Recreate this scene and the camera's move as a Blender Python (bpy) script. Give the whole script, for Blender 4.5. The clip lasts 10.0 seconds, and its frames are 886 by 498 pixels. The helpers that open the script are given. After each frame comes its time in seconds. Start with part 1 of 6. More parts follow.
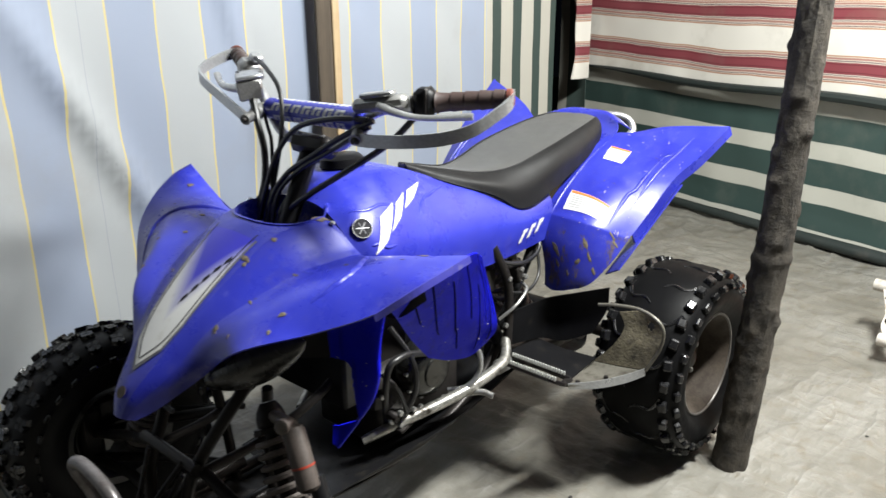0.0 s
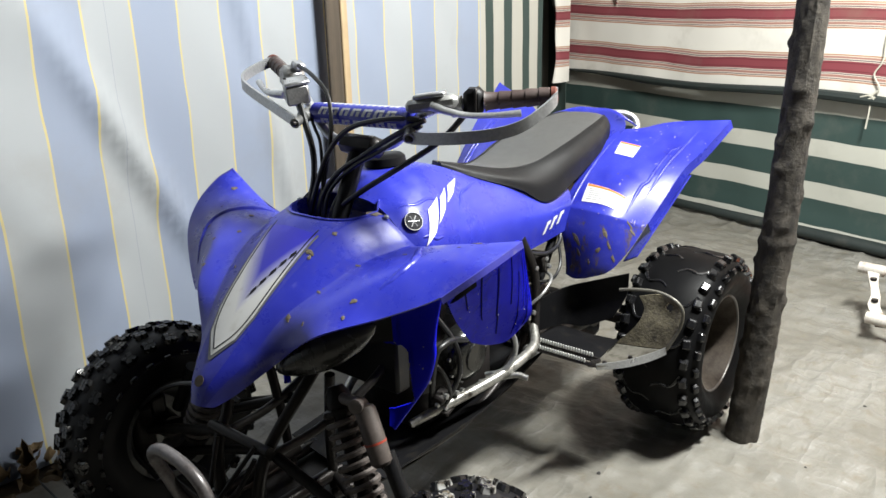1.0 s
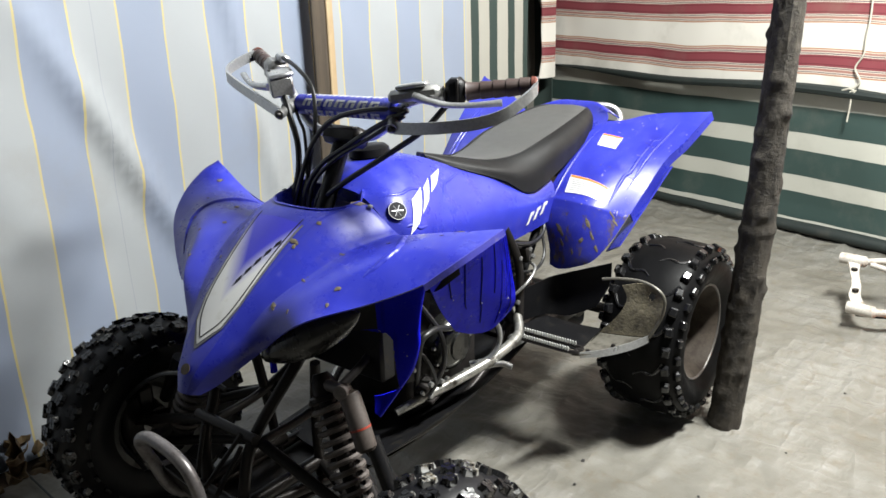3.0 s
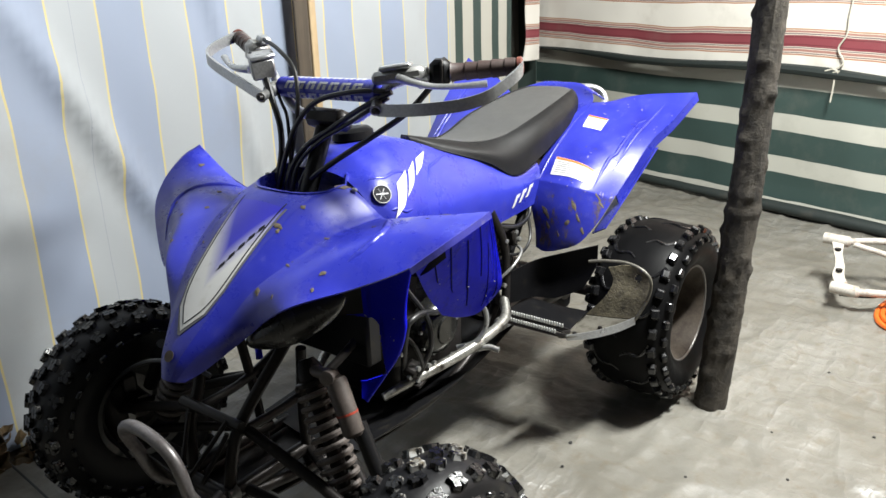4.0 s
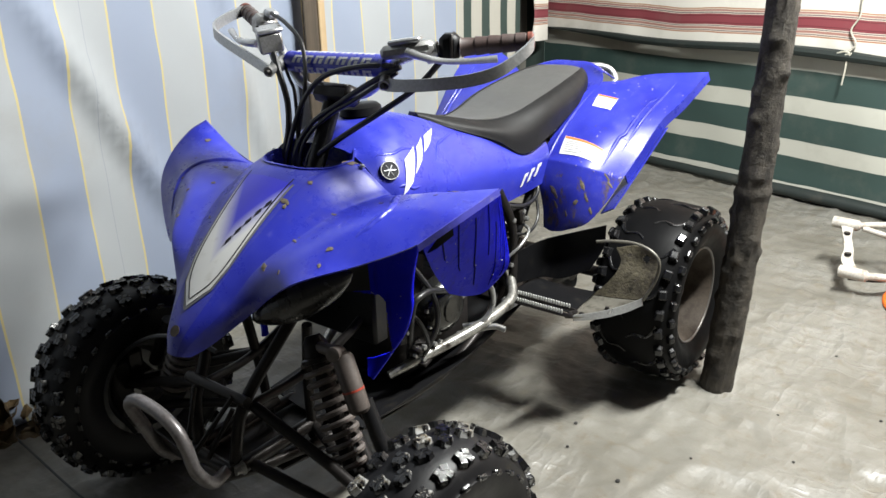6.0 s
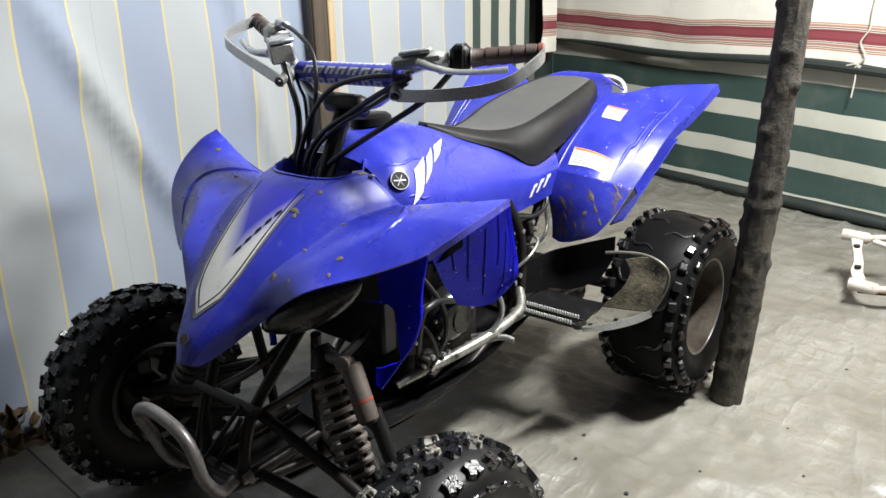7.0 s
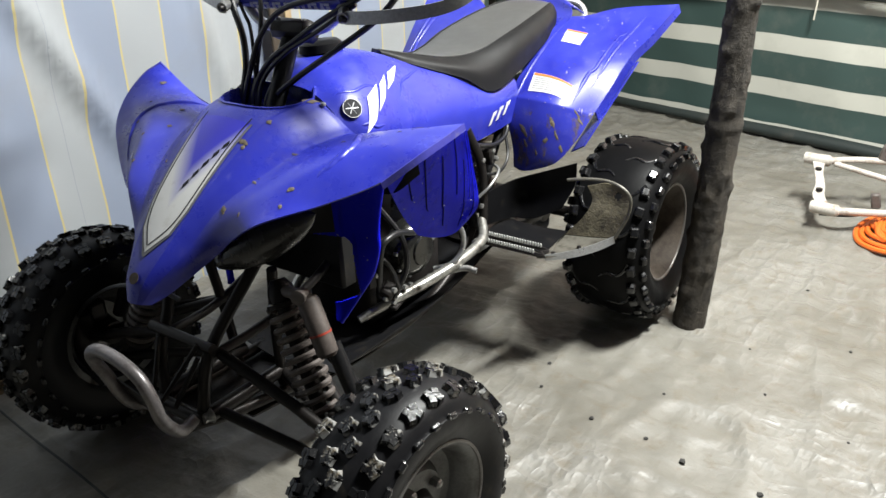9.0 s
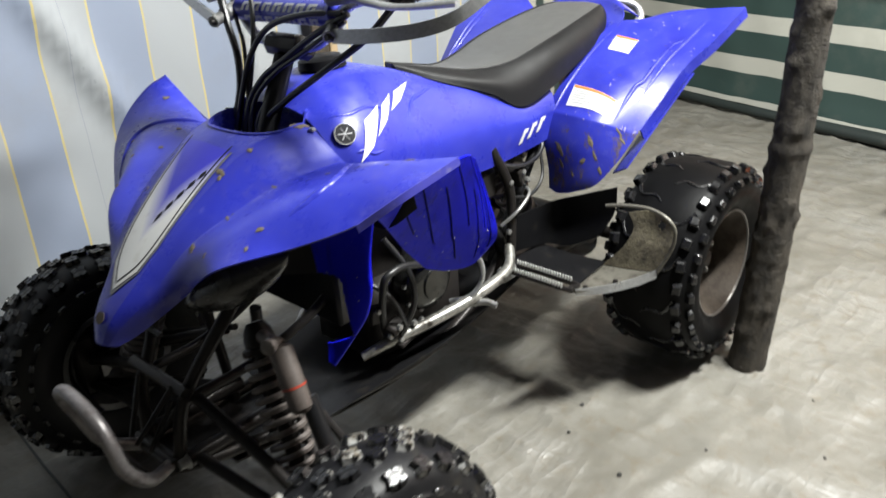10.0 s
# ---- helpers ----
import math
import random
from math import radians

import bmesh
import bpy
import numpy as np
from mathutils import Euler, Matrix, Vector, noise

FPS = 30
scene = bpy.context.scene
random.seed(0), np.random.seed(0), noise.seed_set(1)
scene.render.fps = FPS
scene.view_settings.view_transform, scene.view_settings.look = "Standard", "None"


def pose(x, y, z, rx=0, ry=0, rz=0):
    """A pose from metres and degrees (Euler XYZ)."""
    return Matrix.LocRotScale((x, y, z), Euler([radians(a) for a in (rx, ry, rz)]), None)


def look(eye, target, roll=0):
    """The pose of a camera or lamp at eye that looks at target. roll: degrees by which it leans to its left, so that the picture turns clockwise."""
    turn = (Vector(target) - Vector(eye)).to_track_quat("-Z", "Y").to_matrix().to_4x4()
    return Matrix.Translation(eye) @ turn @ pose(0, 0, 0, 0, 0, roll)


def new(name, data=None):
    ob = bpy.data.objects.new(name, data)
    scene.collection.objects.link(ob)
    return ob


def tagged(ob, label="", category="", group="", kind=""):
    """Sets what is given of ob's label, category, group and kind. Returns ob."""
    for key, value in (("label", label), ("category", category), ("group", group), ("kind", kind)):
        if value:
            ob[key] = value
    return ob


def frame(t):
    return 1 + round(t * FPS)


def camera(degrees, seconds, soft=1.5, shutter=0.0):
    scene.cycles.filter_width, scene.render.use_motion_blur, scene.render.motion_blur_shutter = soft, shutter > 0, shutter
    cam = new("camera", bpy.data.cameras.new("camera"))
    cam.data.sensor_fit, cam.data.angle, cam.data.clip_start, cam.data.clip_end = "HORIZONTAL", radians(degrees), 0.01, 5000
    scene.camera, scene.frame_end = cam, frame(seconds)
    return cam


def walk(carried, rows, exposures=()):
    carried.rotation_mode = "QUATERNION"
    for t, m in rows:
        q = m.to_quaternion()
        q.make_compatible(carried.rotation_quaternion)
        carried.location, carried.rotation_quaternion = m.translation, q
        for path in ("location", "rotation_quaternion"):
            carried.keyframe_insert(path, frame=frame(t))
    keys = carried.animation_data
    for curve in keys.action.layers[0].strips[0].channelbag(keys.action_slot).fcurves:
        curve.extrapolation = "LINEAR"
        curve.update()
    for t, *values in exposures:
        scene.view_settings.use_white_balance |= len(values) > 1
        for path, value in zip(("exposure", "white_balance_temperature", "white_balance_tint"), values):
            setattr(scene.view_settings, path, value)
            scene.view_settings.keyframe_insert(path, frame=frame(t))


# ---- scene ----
cam = camera(57.5, 10.0, shutter=0.5)
PATH = [
    (0, (1.384, -0.769, 1.374), (0.12, 0.64, 0.728), -0.4),
    (0.5, (1.327, -0.932, 1.377), (0.114, 0.532, 0.754), -0.5),
    (1, (1.327, -0.985, 1.375), (0.127, 0.487, 0.749), -1.5),
    (1.5, (1.352, -0.997, 1.368), (0.155, 0.481, 0.749), -1.9),
    (2, (1.366, -1.0, 1.367), (0.146, 0.466, 0.767), -2.7),
    (2.5, (1.363, -1.002, 1.365), (0.155, 0.471, 0.754), -2.0),
    (4, (1.346, -0.989, 1.354), (0.202, 0.51, 0.686), -1.8),
    (4.5, (1.349, -0.989, 1.347), (0.19, 0.496, 0.676), -2.1),
    (5, (1.351, -0.986, 1.338), (0.193, 0.492, 0.651), -2.4),
    (5.5, (1.344, -0.987, 1.338), (0.193, 0.49, 0.636), -1.9),
    (6.8, (1.329, -0.985, 1.339), (0.183, 0.495, 0.634), -1.0),
    (7, (1.33, -0.99, 1.338), (0.167, 0.487, 0.655), -1.2),
    (7.5, (1.32, -0.99, 1.331), (0.218, 0.517, 0.614), -0.6),
    (8, (1.326, -0.976, 1.315), (0.217, 0.505, 0.556), -1.6),
    (8.5, (1.332, -0.952, 1.299), (0.26, 0.519, 0.47), -2.0),
    (9, (1.336, -0.953, 1.298), (0.261, 0.521, 0.479), -2.2),
    (9.5, (1.338, -0.903, 1.299), (0.211, 0.514, 0.45), -3.5),
    (10, (1.36, -0.662, 1.321), (0.11, 0.65, 0.476), -3.6),
]
walk(cam, [(t, look(eye, target, roll)) for t, eye, target, roll in PATH])

# ---- light: a long tube hung high over the open side of the shelter ----
for k in range(5):
    lamp_data = bpy.data.lights.new("shelter_lamp", "POINT")
    lamp_data.energy, lamp_data.shadow_soft_size, lamp_data.color = 200.0, 0.10, (0.985, 1.0, 0.965)
    lamp = new("shelter_lamp", lamp_data)
    lamp.matrix_basis = Matrix.Translation((1.30 + 0.03 * k, 1.02 + 0.17 * k, 2.76))
world = bpy.data.worlds.new("night")
scene.world = world
world.use_nodes = True
world.node_tree.nodes["Background"].inputs["Color"].default_value = (0.02, 0.025, 0.04, 1)
world.node_tree.nodes["Background"].inputs["Strength"].default_value = 0.05
scene.view_settings.exposure = 0.0


# ---- materials ----
class Nodes:
    """A small wrapper round a material's nodes."""

    def __init__(self, name, rough=0.5, metal=0.0):
        self.mat = bpy.data.materials.new(name)
        self.mat.use_nodes = True
        self.tree = self.mat.node_tree
        self.bsdf = self.tree.nodes["Principled BSDF"]
        self.bsdf.inputs["Roughness"].default_value = rough
        self.bsdf.inputs["Metallic"].default_value = metal

    def node(self, kind, **values):
        n = self.tree.nodes.new(kind)
        for key, value in values.items():
            n.inputs[key.replace("_", " ")].default_value = value
        return n

    def link(self, a, b):
        self.tree.links.new(a, b)

    def coords(self, kind="Object"):
        return self.tree.nodes.new("ShaderNodeTexCoord").outputs[kind]

    def noise(self, scale, detail=4.0, rough=0.6, stretch=(1, 1, 1), kind="Object"):
        m = self.node("ShaderNodeMapping", Scale=stretch)
        self.link(self.coords(kind), m.inputs["Vector"])
        n = self.node("ShaderNodeTexNoise", Scale=scale, Detail=detail, Roughness=rough)
        self.link(m.outputs["Vector"], n.inputs["Vector"])
        return n.outputs["Fac"]

    def ramp(self, fac, low, high, a=0.0, b=1.0):
        n = self.node("ShaderNodeMapRange", From_Min=low, From_Max=high, To_Min=a, To_Max=b)
        self.link(fac, n.inputs["Value"])
        return n.outputs["Result"]

    def math(self, op, a, b=0.0):
        n = self.tree.nodes.new("ShaderNodeMath")
        n.operation = op
        for i, v in enumerate((a, b)):
            if isinstance(v, (int, float)):
                n.inputs[i].default_value = v
            else:
                self.link(v, n.inputs[i])
        return n.outputs[0]

    def mix(self, fac, a, b):
        n = self.tree.nodes.new("ShaderNodeMix")
        n.data_type = "RGBA"
        for i, v in ((0, fac), (6, a), (7, b)):
            if isinstance(v, (int, float)):
                n.inputs[i].default_value = v
            elif isinstance(v, tuple):
                n.inputs[i].default_value = (*v, 1)
            else:
                self.link(v, n.inputs[i])
        return n.outputs[2]

    def color(self, socket):
        self.link(socket, self.bsdf.inputs["Base Color"])
        return self

    def rough(self, socket):
        self.link(socket, self.bsdf.inputs["Roughness"])
        return self

    def bump(self, fac, strength, distance):
        n = self.node("ShaderNodeBump", Strength=strength, Distance=distance)
        self.link(fac, n.inputs["Height"])
        self.link(n.outputs["Normal"], self.bsdf.inputs["Normal"])
        return self


def surface(name, base, rough=0.5, metal=0.0, dirt=None, amount=0.5, scale=18.0, grain=160.0, vary=0.15, bump=0.15, depth=0.001):
    """A base colour with fine grain and larger dirt."""
    n = Nodes(name, rough, metal)
    fine = n.noise(grain, 3.0)
    large = n.noise(scale, 5.0, 0.65)
    col = n.mix(n.ramp(fine, 0.3, 0.7), tuple(c * (1 - vary) for c in base), tuple(min(1, c * (1 + vary)) for c in base))
    if dirt:
        col = n.mix(n.ramp(large, 0.72 - 0.4 * amount, 0.88 - 0.3 * amount, 0, min(1, 0.4 + amount)), col, dirt)
    n.color(col)
    n.rough(n.ramp(large, 0.3, 0.7, max(0.05, rough - 0.08), min(1, rough + 0.12)))
    n.bump(fine, bump, depth)
    return n.mat


MUD = (0.0975, 0.075, 0.0488)
M_RUBBER = surface("tyre_rubber", (0.0042, 0.0042, 0.0046), 0.45, dirt=(0.0085, 0.0085, 0.008), amount=0.3, scale=26)
M_LUG = surface("lug_rubber", (0.0075, 0.0075, 0.0083), 0.22, dirt=(0.0263, 0.024, 0.021), amount=0.25, scale=40)
M_FRONTTYRE = surface("dusty_tyre_rubber", (0.006, 0.006, 0.007), 0.42, dirt=(0.030, 0.026, 0.018), amount=0.36, scale=17)
M_FRONTRIM = surface("grey_steel_rim", (0.128, 0.128, 0.124), 0.42, 0.5, dirt=(0.045, 0.0413, 0.036), amount=0.5, scale=16)


def knob_material(name, shaded):
    """Worn rubber knobs unevenly caked with chalky dried mud; the palest tone also paints glints."""
    n = Nodes(name, 0.3)
    pick = n.tree.nodes.new("ShaderNodeObjectInfo").outputs["Random"]
    patch = n.math("ADD", n.noise(52, 4, 0.65), n.math("MULTIPLY", n.math("SUBTRACT", pick, 0.5), 0.28))
    cake = n.ramp(patch, 0.55 + shaded, 0.67 + shaded)
    tone = n.mix(n.ramp(n.noise(80, 3, 0.6), 0.40, 0.60), (0.120, 0.098, 0.064), (0.34, 0.34, 0.33))
    n.color(n.mix(cake, (0.0075, 0.0075, 0.0083), tone))
    n.rough(n.ramp(cake, 0.0, 1.0, 0.2, 0.5))
    n.bump(n.noise(160, 4), 0.35, 0.002)
    return n.mat


M_KNOB = knob_material("caked_knob_rubber", 0.0)
# Copy with fewer pale patches, which paints the far front wheel's shade.
M_SHADEDKNOB = knob_material("shaded_knob_rubber", 0.12)
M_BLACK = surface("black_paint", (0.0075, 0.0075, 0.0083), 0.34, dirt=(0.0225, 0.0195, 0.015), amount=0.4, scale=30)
M_PLASTIC = surface("black_plastic", (0.006, 0.006, 0.0067), 0.36, dirt=(0.0165, 0.0142, 0.0112), amount=0.3, scale=24)
M_HOSE = surface("cable_sheath", (0.009, 0.009, 0.0097), 0.38, vary=0.1)
M_SEAT = surface("seat_vinyl", (0.066, 0.066, 0.065), 0.46, dirt=(0.10, 0.097, 0.088), amount=0.3, scale=9, grain=420, bump=0.25, depth=0.0006)
M_SEAT_SIDE = surface("seat_side_vinyl", (0.008, 0.008, 0.0085), 0.5, grain=420, bump=0.25, depth=0.0006)
M_ALU = surface("cast_aluminium", (0.3, 0.3, 0.292), 0.36, 0.7, dirt=(0.09, 0.075, 0.06), amount=0.45, scale=22)
M_BRIGHT = surface("brushed_aluminium", (0.42, 0.427, 0.435), 0.32, 0.75, dirt=(0.225, 0.217, 0.203), amount=0.3, scale=20)
M_CHROME = surface("worn_chrome", (0.36, 0.355, 0.33), 0.34, 0.7, dirt=(0.030, 0.024, 0.018), amount=0.72, scale=24)
M_TOOTH = surface("bare_steel_teeth", (0.42, 0.42, 0.40), 0.4, 0.2, vary=0.1)
M_BUMPER = surface("dull_scratched_tube", (0.15, 0.139, 0.139), 0.36, 0.5, dirt=(0.06, 0.045, 0.0413), amount=0.5, scale=34)
M_VOID = surface("dull_black_grille", (0.003, 0.003, 0.003), 0.7, vary=0.05)
M_SMOKED = surface("dark_polished_cover", (0.07, 0.07, 0.067), 0.2, 0.9, dirt=(0.0375, 0.0338, 0.03), amount=0.4, scale=30)
M_DARKMETAL = surface("dirty_steel", (0.021, 0.0188, 0.018), 0.36, 0.4, dirt=(0.0338, 0.0263, 0.0203), amount=0.4, scale=25)
M_SHOCK = surface("dusty_spring_steel", (0.101, 0.0863, 0.0788), 0.5, 0.2, dirt=(0.06, 0.0465, 0.0375), amount=0.5, scale=30)
M_RESERVOIR = surface("brown_dusty_paint", (0.062, 0.050, 0.044), 0.5, 0.1, dirt=(0.036, 0.027, 0.021), amount=0.5, scale=34)
M_RIM = surface("rusty_dusty_rim", (0.058, 0.044, 0.032), 0.75, 0.0, dirt=(0.028, 0.019, 0.013), amount=0.6, scale=22)
M_GUARD = surface("muddy_heel_guard", (0.125, 0.108, 0.070), 0.7, 0.0, dirt=(0.028, 0.023, 0.016), amount=0.62, scale=30, bump=0.6, depth=0.004)
M_GUARDRIM = surface("worn_guard_rim", (0.12, 0.113, 0.0938), 0.5, 0.3, dirt=(0.0375, 0.0315, 0.0225), amount=0.6, scale=40)
M_GRIP = surface("brown_grip_rubber", (0.0375, 0.021, 0.018), 0.55, dirt=(0.06, 0.045, 0.0375), amount=0.3)
M_GRIPEND = surface("red_brown_grip_end", (0.12, 0.0338, 0.0225), 0.5)
M_WHITE = surface("white_decal", (0.585, 0.585, 0.578), 0.4, dirt=(0.3, 0.27, 0.225), amount=0.12, scale=30, vary=0.03)
M_INK = surface("black_decal", (0.010, 0.010, 0.013), 0.6, vary=0.05)
M_GREYINK = surface("grey_print", (0.315, 0.315, 0.315), 0.5, vary=0.05)
M_ORANGE = surface("orange_print", (0.562, 0.165, 0.0375), 0.5, vary=0.05)
M_RED = surface("red_band", (0.263, 0.03, 0.015), 0.45)
M_LEAF = surface("dry_leaf", (0.125, 0.084, 0.040), 0.7, dirt=(0.075, 0.045, 0.0225), amount=0.5, scale=60)
M_MUD = surface("dried_mud", (0.112, 0.090, 0.060), 0.85, dirt=(0.082, 0.064, 0.042), amount=0.5, scale=60, bump=0.6, depth=0.003)
M_SILVER = surface("silver_print", (0.27, 0.27, 0.278), 0.35, 0.4, vary=0.05)
M_CABLE = surface("orange_cable", (0.637, 0.128, 0.015), 0.4, vary=0.08, dirt=(0.375, 0.09, 0.0225), amount=0.3)
M_SWING = surface("chalky_white_metal", (0.465, 0.435, 0.39), 0.5, 0.1, dirt=(0.165, 0.09, 0.045), amount=0.5, scale=22)
M_STRING = surface("cotton_string", (0.45, 0.427, 0.36), 0.9)
M_STONE = surface("dark_crumb", (0.0225, 0.021, 0.0188), 0.8)

for dull in (M_BLACK, M_VOID, M_DARKMETAL, M_INK, M_SEAT_SIDE, M_FRONTTYRE):
    dull.node_tree.nodes["Principled BSDF"].inputs["Specular IOR Level"].default_value = 0.2
for dull in (M_RUBBER, M_PLASTIC):
    dull.node_tree.nodes["Principled BSDF"].inputs["Specular IOR Level"].default_value = 0.09


def blue_plastic(name, deep=1.0, streaks=False, muddy=False):
    n = Nodes(name, 0.33)
    n.bsdf.inputs["Specular IOR Level"].default_value = 0.08 if streaks else 0.5
    low = 0.005 if streaks else 0.017
    base = n.mix(n.ramp(n.noise(5, 3), 0.3, 0.7), (low, low * 1.3, 0.27 * deep), (low * 1.6, low * 2.1, 0.37 * deep))
    scuff = n.ramp(n.noise(42, 6, 0.75, (1, 0.25, 1)), 0.57, 0.78, 0, 0.05 if streaks else 0.40)
    base = n.mix(scuff, base, (0.15, 0.15, 0.412))
    dust = n.ramp(n.noise(9, 6, 0.7), 0.54, 0.78, 0, 0.0 if streaks else 0.22)
    base = n.mix(dust, base, (0.128, 0.109, 0.12))
    if streaks:
        line = n.ramp(n.noise(40, 4, 0.6, (1, 1, 0.2)), 0.56, 0.75, 0, 0.5)
        base = n.mix(line, base, (0.0045, 0.0045, 0.0338))
        base = n.mix(n.ramp(n.noise(95, 2, 0.5), 0.735, 0.755), base, (0.263, 0.27, 0.375))
    if muddy:
        s = n.tree.nodes.new("ShaderNodeSeparateXYZ")
        n.link(n.coords(), s.inputs["Vector"])
        low_part = n.ramp(s.outputs["Z"], 0.60, 0.80, 0.10, -0.04)
        caked = n.ramp(n.math("ADD", n.noise(34, 6, 0.7, (1, 1, 0.35)), low_part), 0.60, 0.68, 0, 0.85)
        base = n.mix(caked, base, n.mix(n.ramp(n.noise(120, 3), 0.35, 0.65), (0.0562, 0.0413, 0.024), (0.128, 0.0975, 0.0562)))
    if not streaks:
        stain = n.ramp(n.noise(6, 6, 0.7, (1.0, 0.7, 1.3)), 0.46, 0.70, 0, 0.72)
        base = n.mix(stain, base, (0.010, 0.012, 0.24 * deep))
        scratch = n.ramp(n.noise(75, 4, 0.8, (1.0, 0.12, 0.5)), 0.66, 0.74, 0, 0.45)
        base = n.mix(scratch, base, (0.158, 0.172, 0.412))
        grit = n.ramp(n.noise(150, 3, 0.6), 0.70, 0.76, 0, 0.5)
        base = n.mix(grit, base, (0.075, 0.06, 0.0525))
    n.color(base)
    n.rough(n.ramp(n.noise(14, 6, 0.7), 0.35, 0.7, 0.28 if muddy else 0.22, 0.50 if muddy else 0.46))
    n.bump(n.noise(90, 4), 0.10, 0.0006)
    return n.mat


M_BLUE = blue_plastic("blue_plastic")
M_FLAP = blue_plastic("blue_flap_plastic", 1.85, True)
M_BLUEMUD = blue_plastic("mud_splashed_blue_plastic", 1.0, False, True)


def arrow_material():
    """White print that is airbrushed to blue towards its upper middle."""
    n = Nodes("airbrushed_arrow", 0.35)
    s = n.tree.nodes.new("ShaderNodeSeparateXYZ")
    n.link(n.coords(), s.inputs["Vector"])
    side = n.math("MULTIPLY", n.math("ABSOLUTE", s.outputs["X"]), 1.5)
    fade = n.ramp(n.math("SUBTRACT", s.outputs["Y"], side), -0.055, 0.025)
    fade = n.math("MAXIMUM", fade, n.ramp(s.outputs["Y"], 0.075, 0.125))
    grime = n.ramp(n.noise(35, 5), 0.55, 0.8, 0, 0.4)
    n.color(n.mix(fade, n.mix(grime, (0.54, 0.54, 0.532), (0.263, 0.233, 0.188)), (0.021, 0.0188, 0.39)))
    return n.mat


M_ARROW = arrow_material()


def cloth(name, build, rough=0.7, weave=700.0):
    """Cloth whose printed bands come from its own u, v in metres."""
    n = Nodes(name, rough)
    s = n.tree.nodes.new("ShaderNodeSeparateXYZ")
    n.link(n.coords("UV"), s.inputs["Vector"])
    wob = n.ramp(n.noise(2.2, 2), 0.2, 0.8, -0.008, 0.008)
    col = build(n, n.math("ADD", s.outputs["X"], wob), n.math("ADD", s.outputs["Y"], wob))
    stain = n.ramp(n.noise(3.5, 6, 0.65), 0.55, 0.8, 0, 0.28)
    n.color(n.mix(stain, col, (0.195, 0.18, 0.15)))
    n.bump(n.noise(weave, 2), 0.2, 0.0006)
    return n.mat


def band(n, value, period, start, width):
    """1 inside bands of a width that come again at each period."""
    f = n.math("MODULO", n.math("ADD", value, 40 * period - start), period)
    return n.math("LESS_THAN", f, width)


def blue_stripes(n, u, v):
    col = n.mix(band(n, u, 0.326, 0.095, 0.163), (0.288, 0.305, 0.318), (0.208, 0.242, 0.315))
    col = n.mix(band(n, u, 0.163, 0.092, 0.007), col, (0.435, 0.367, 0.172))
    return n.mix(band(n, u, 9.0, 0.335, 0.0022), col, (0.225, 0.24, 0.27))


def green_upright(n, u, v):
    return n.mix(band(n, u, 0.160, 2.300, 0.066), (0.315, 0.307, 0.27), (0.021, 0.0375, 0.033))


def green_corner(n, u, v):
    return n.mix(n.math("GREATER_THAN", u, -1.83), (0.315, 0.307, 0.27), (0.040, 0.060, 0.053))


def green_level(n, u, v):
    col = n.mix(band(n, v, 0.233, 0.060, 0.140), (0.46, 0.455, 0.40), (0.034, 0.060, 0.054))
    return n.mix(n.math("GREATER_THAN", v, 0.775), col, (0.015, 0.021, 0.0195))


def red_level(n, u, v):
    """Cream with woven bands: thin tan and salmon lines either side of a deep red middle."""
    period = 0.262
    col = n.mix(band(n, v, period, 0.836, 0.136), (0.66, 0.63, 0.57), (0.56, 0.50, 0.43))
    for start, width, c in ((0.836, 0.007, (0.36, 0.17, 0.10)), (0.847, 0.004, (0.10, 0.07, 0.07)), (0.856, 0.012, (0.33, 0.16, 0.13)), (0.872, 0.004, (0.09, 0.07, 0.07)), (0.880, 0.058, (0.20, 0.040, 0.050)),
                            (0.888, 0.005, (0.13, 0.022, 0.028)), (0.926, 0.005, (0.13, 0.022, 0.028)), (0.942, 0.005, (0.10, 0.08, 0.08)), (0.951, 0.010, (0.33, 0.17, 0.14)), (0.965, 0.006, (0.36, 0.19, 0.10))):
        col = n.mix(band(n, v, period, start, width), col, c)
    return n.mix(n.ramp(n.noise(2.4, 5, 0.6), 0.55, 0.72, 0, 0.35), col, (0.20, 0.16, 0.11))


M_BLUECLOTH = cloth("blue_striped_canvas", blue_stripes)
M_GREENUP = cloth("green_striped_canvas", green_upright)
M_GREENCORNER = cloth("grey_green_corner_canvas", green_corner)
M_GREENLEVEL = cloth("green_striped_tarpaulin", green_level, 0.5)
M_REDCLOTH = cloth("red_striped_cloth", red_level)
# For the unseen closing cloths: near black, to keep bounced light low.
M_UNSEENCLOTH = surface("unseen_dark_cloth", (0.012, 0.012, 0.012), 0.85, dirt=(0.009, 0.009, 0.009), amount=0.3, scale=4)
M_HEM = surface("dark_green_hem", (0.015, 0.021, 0.0195), 0.6, dirt=(0.0525, 0.0488, 0.0413), amount=0.4, scale=8)


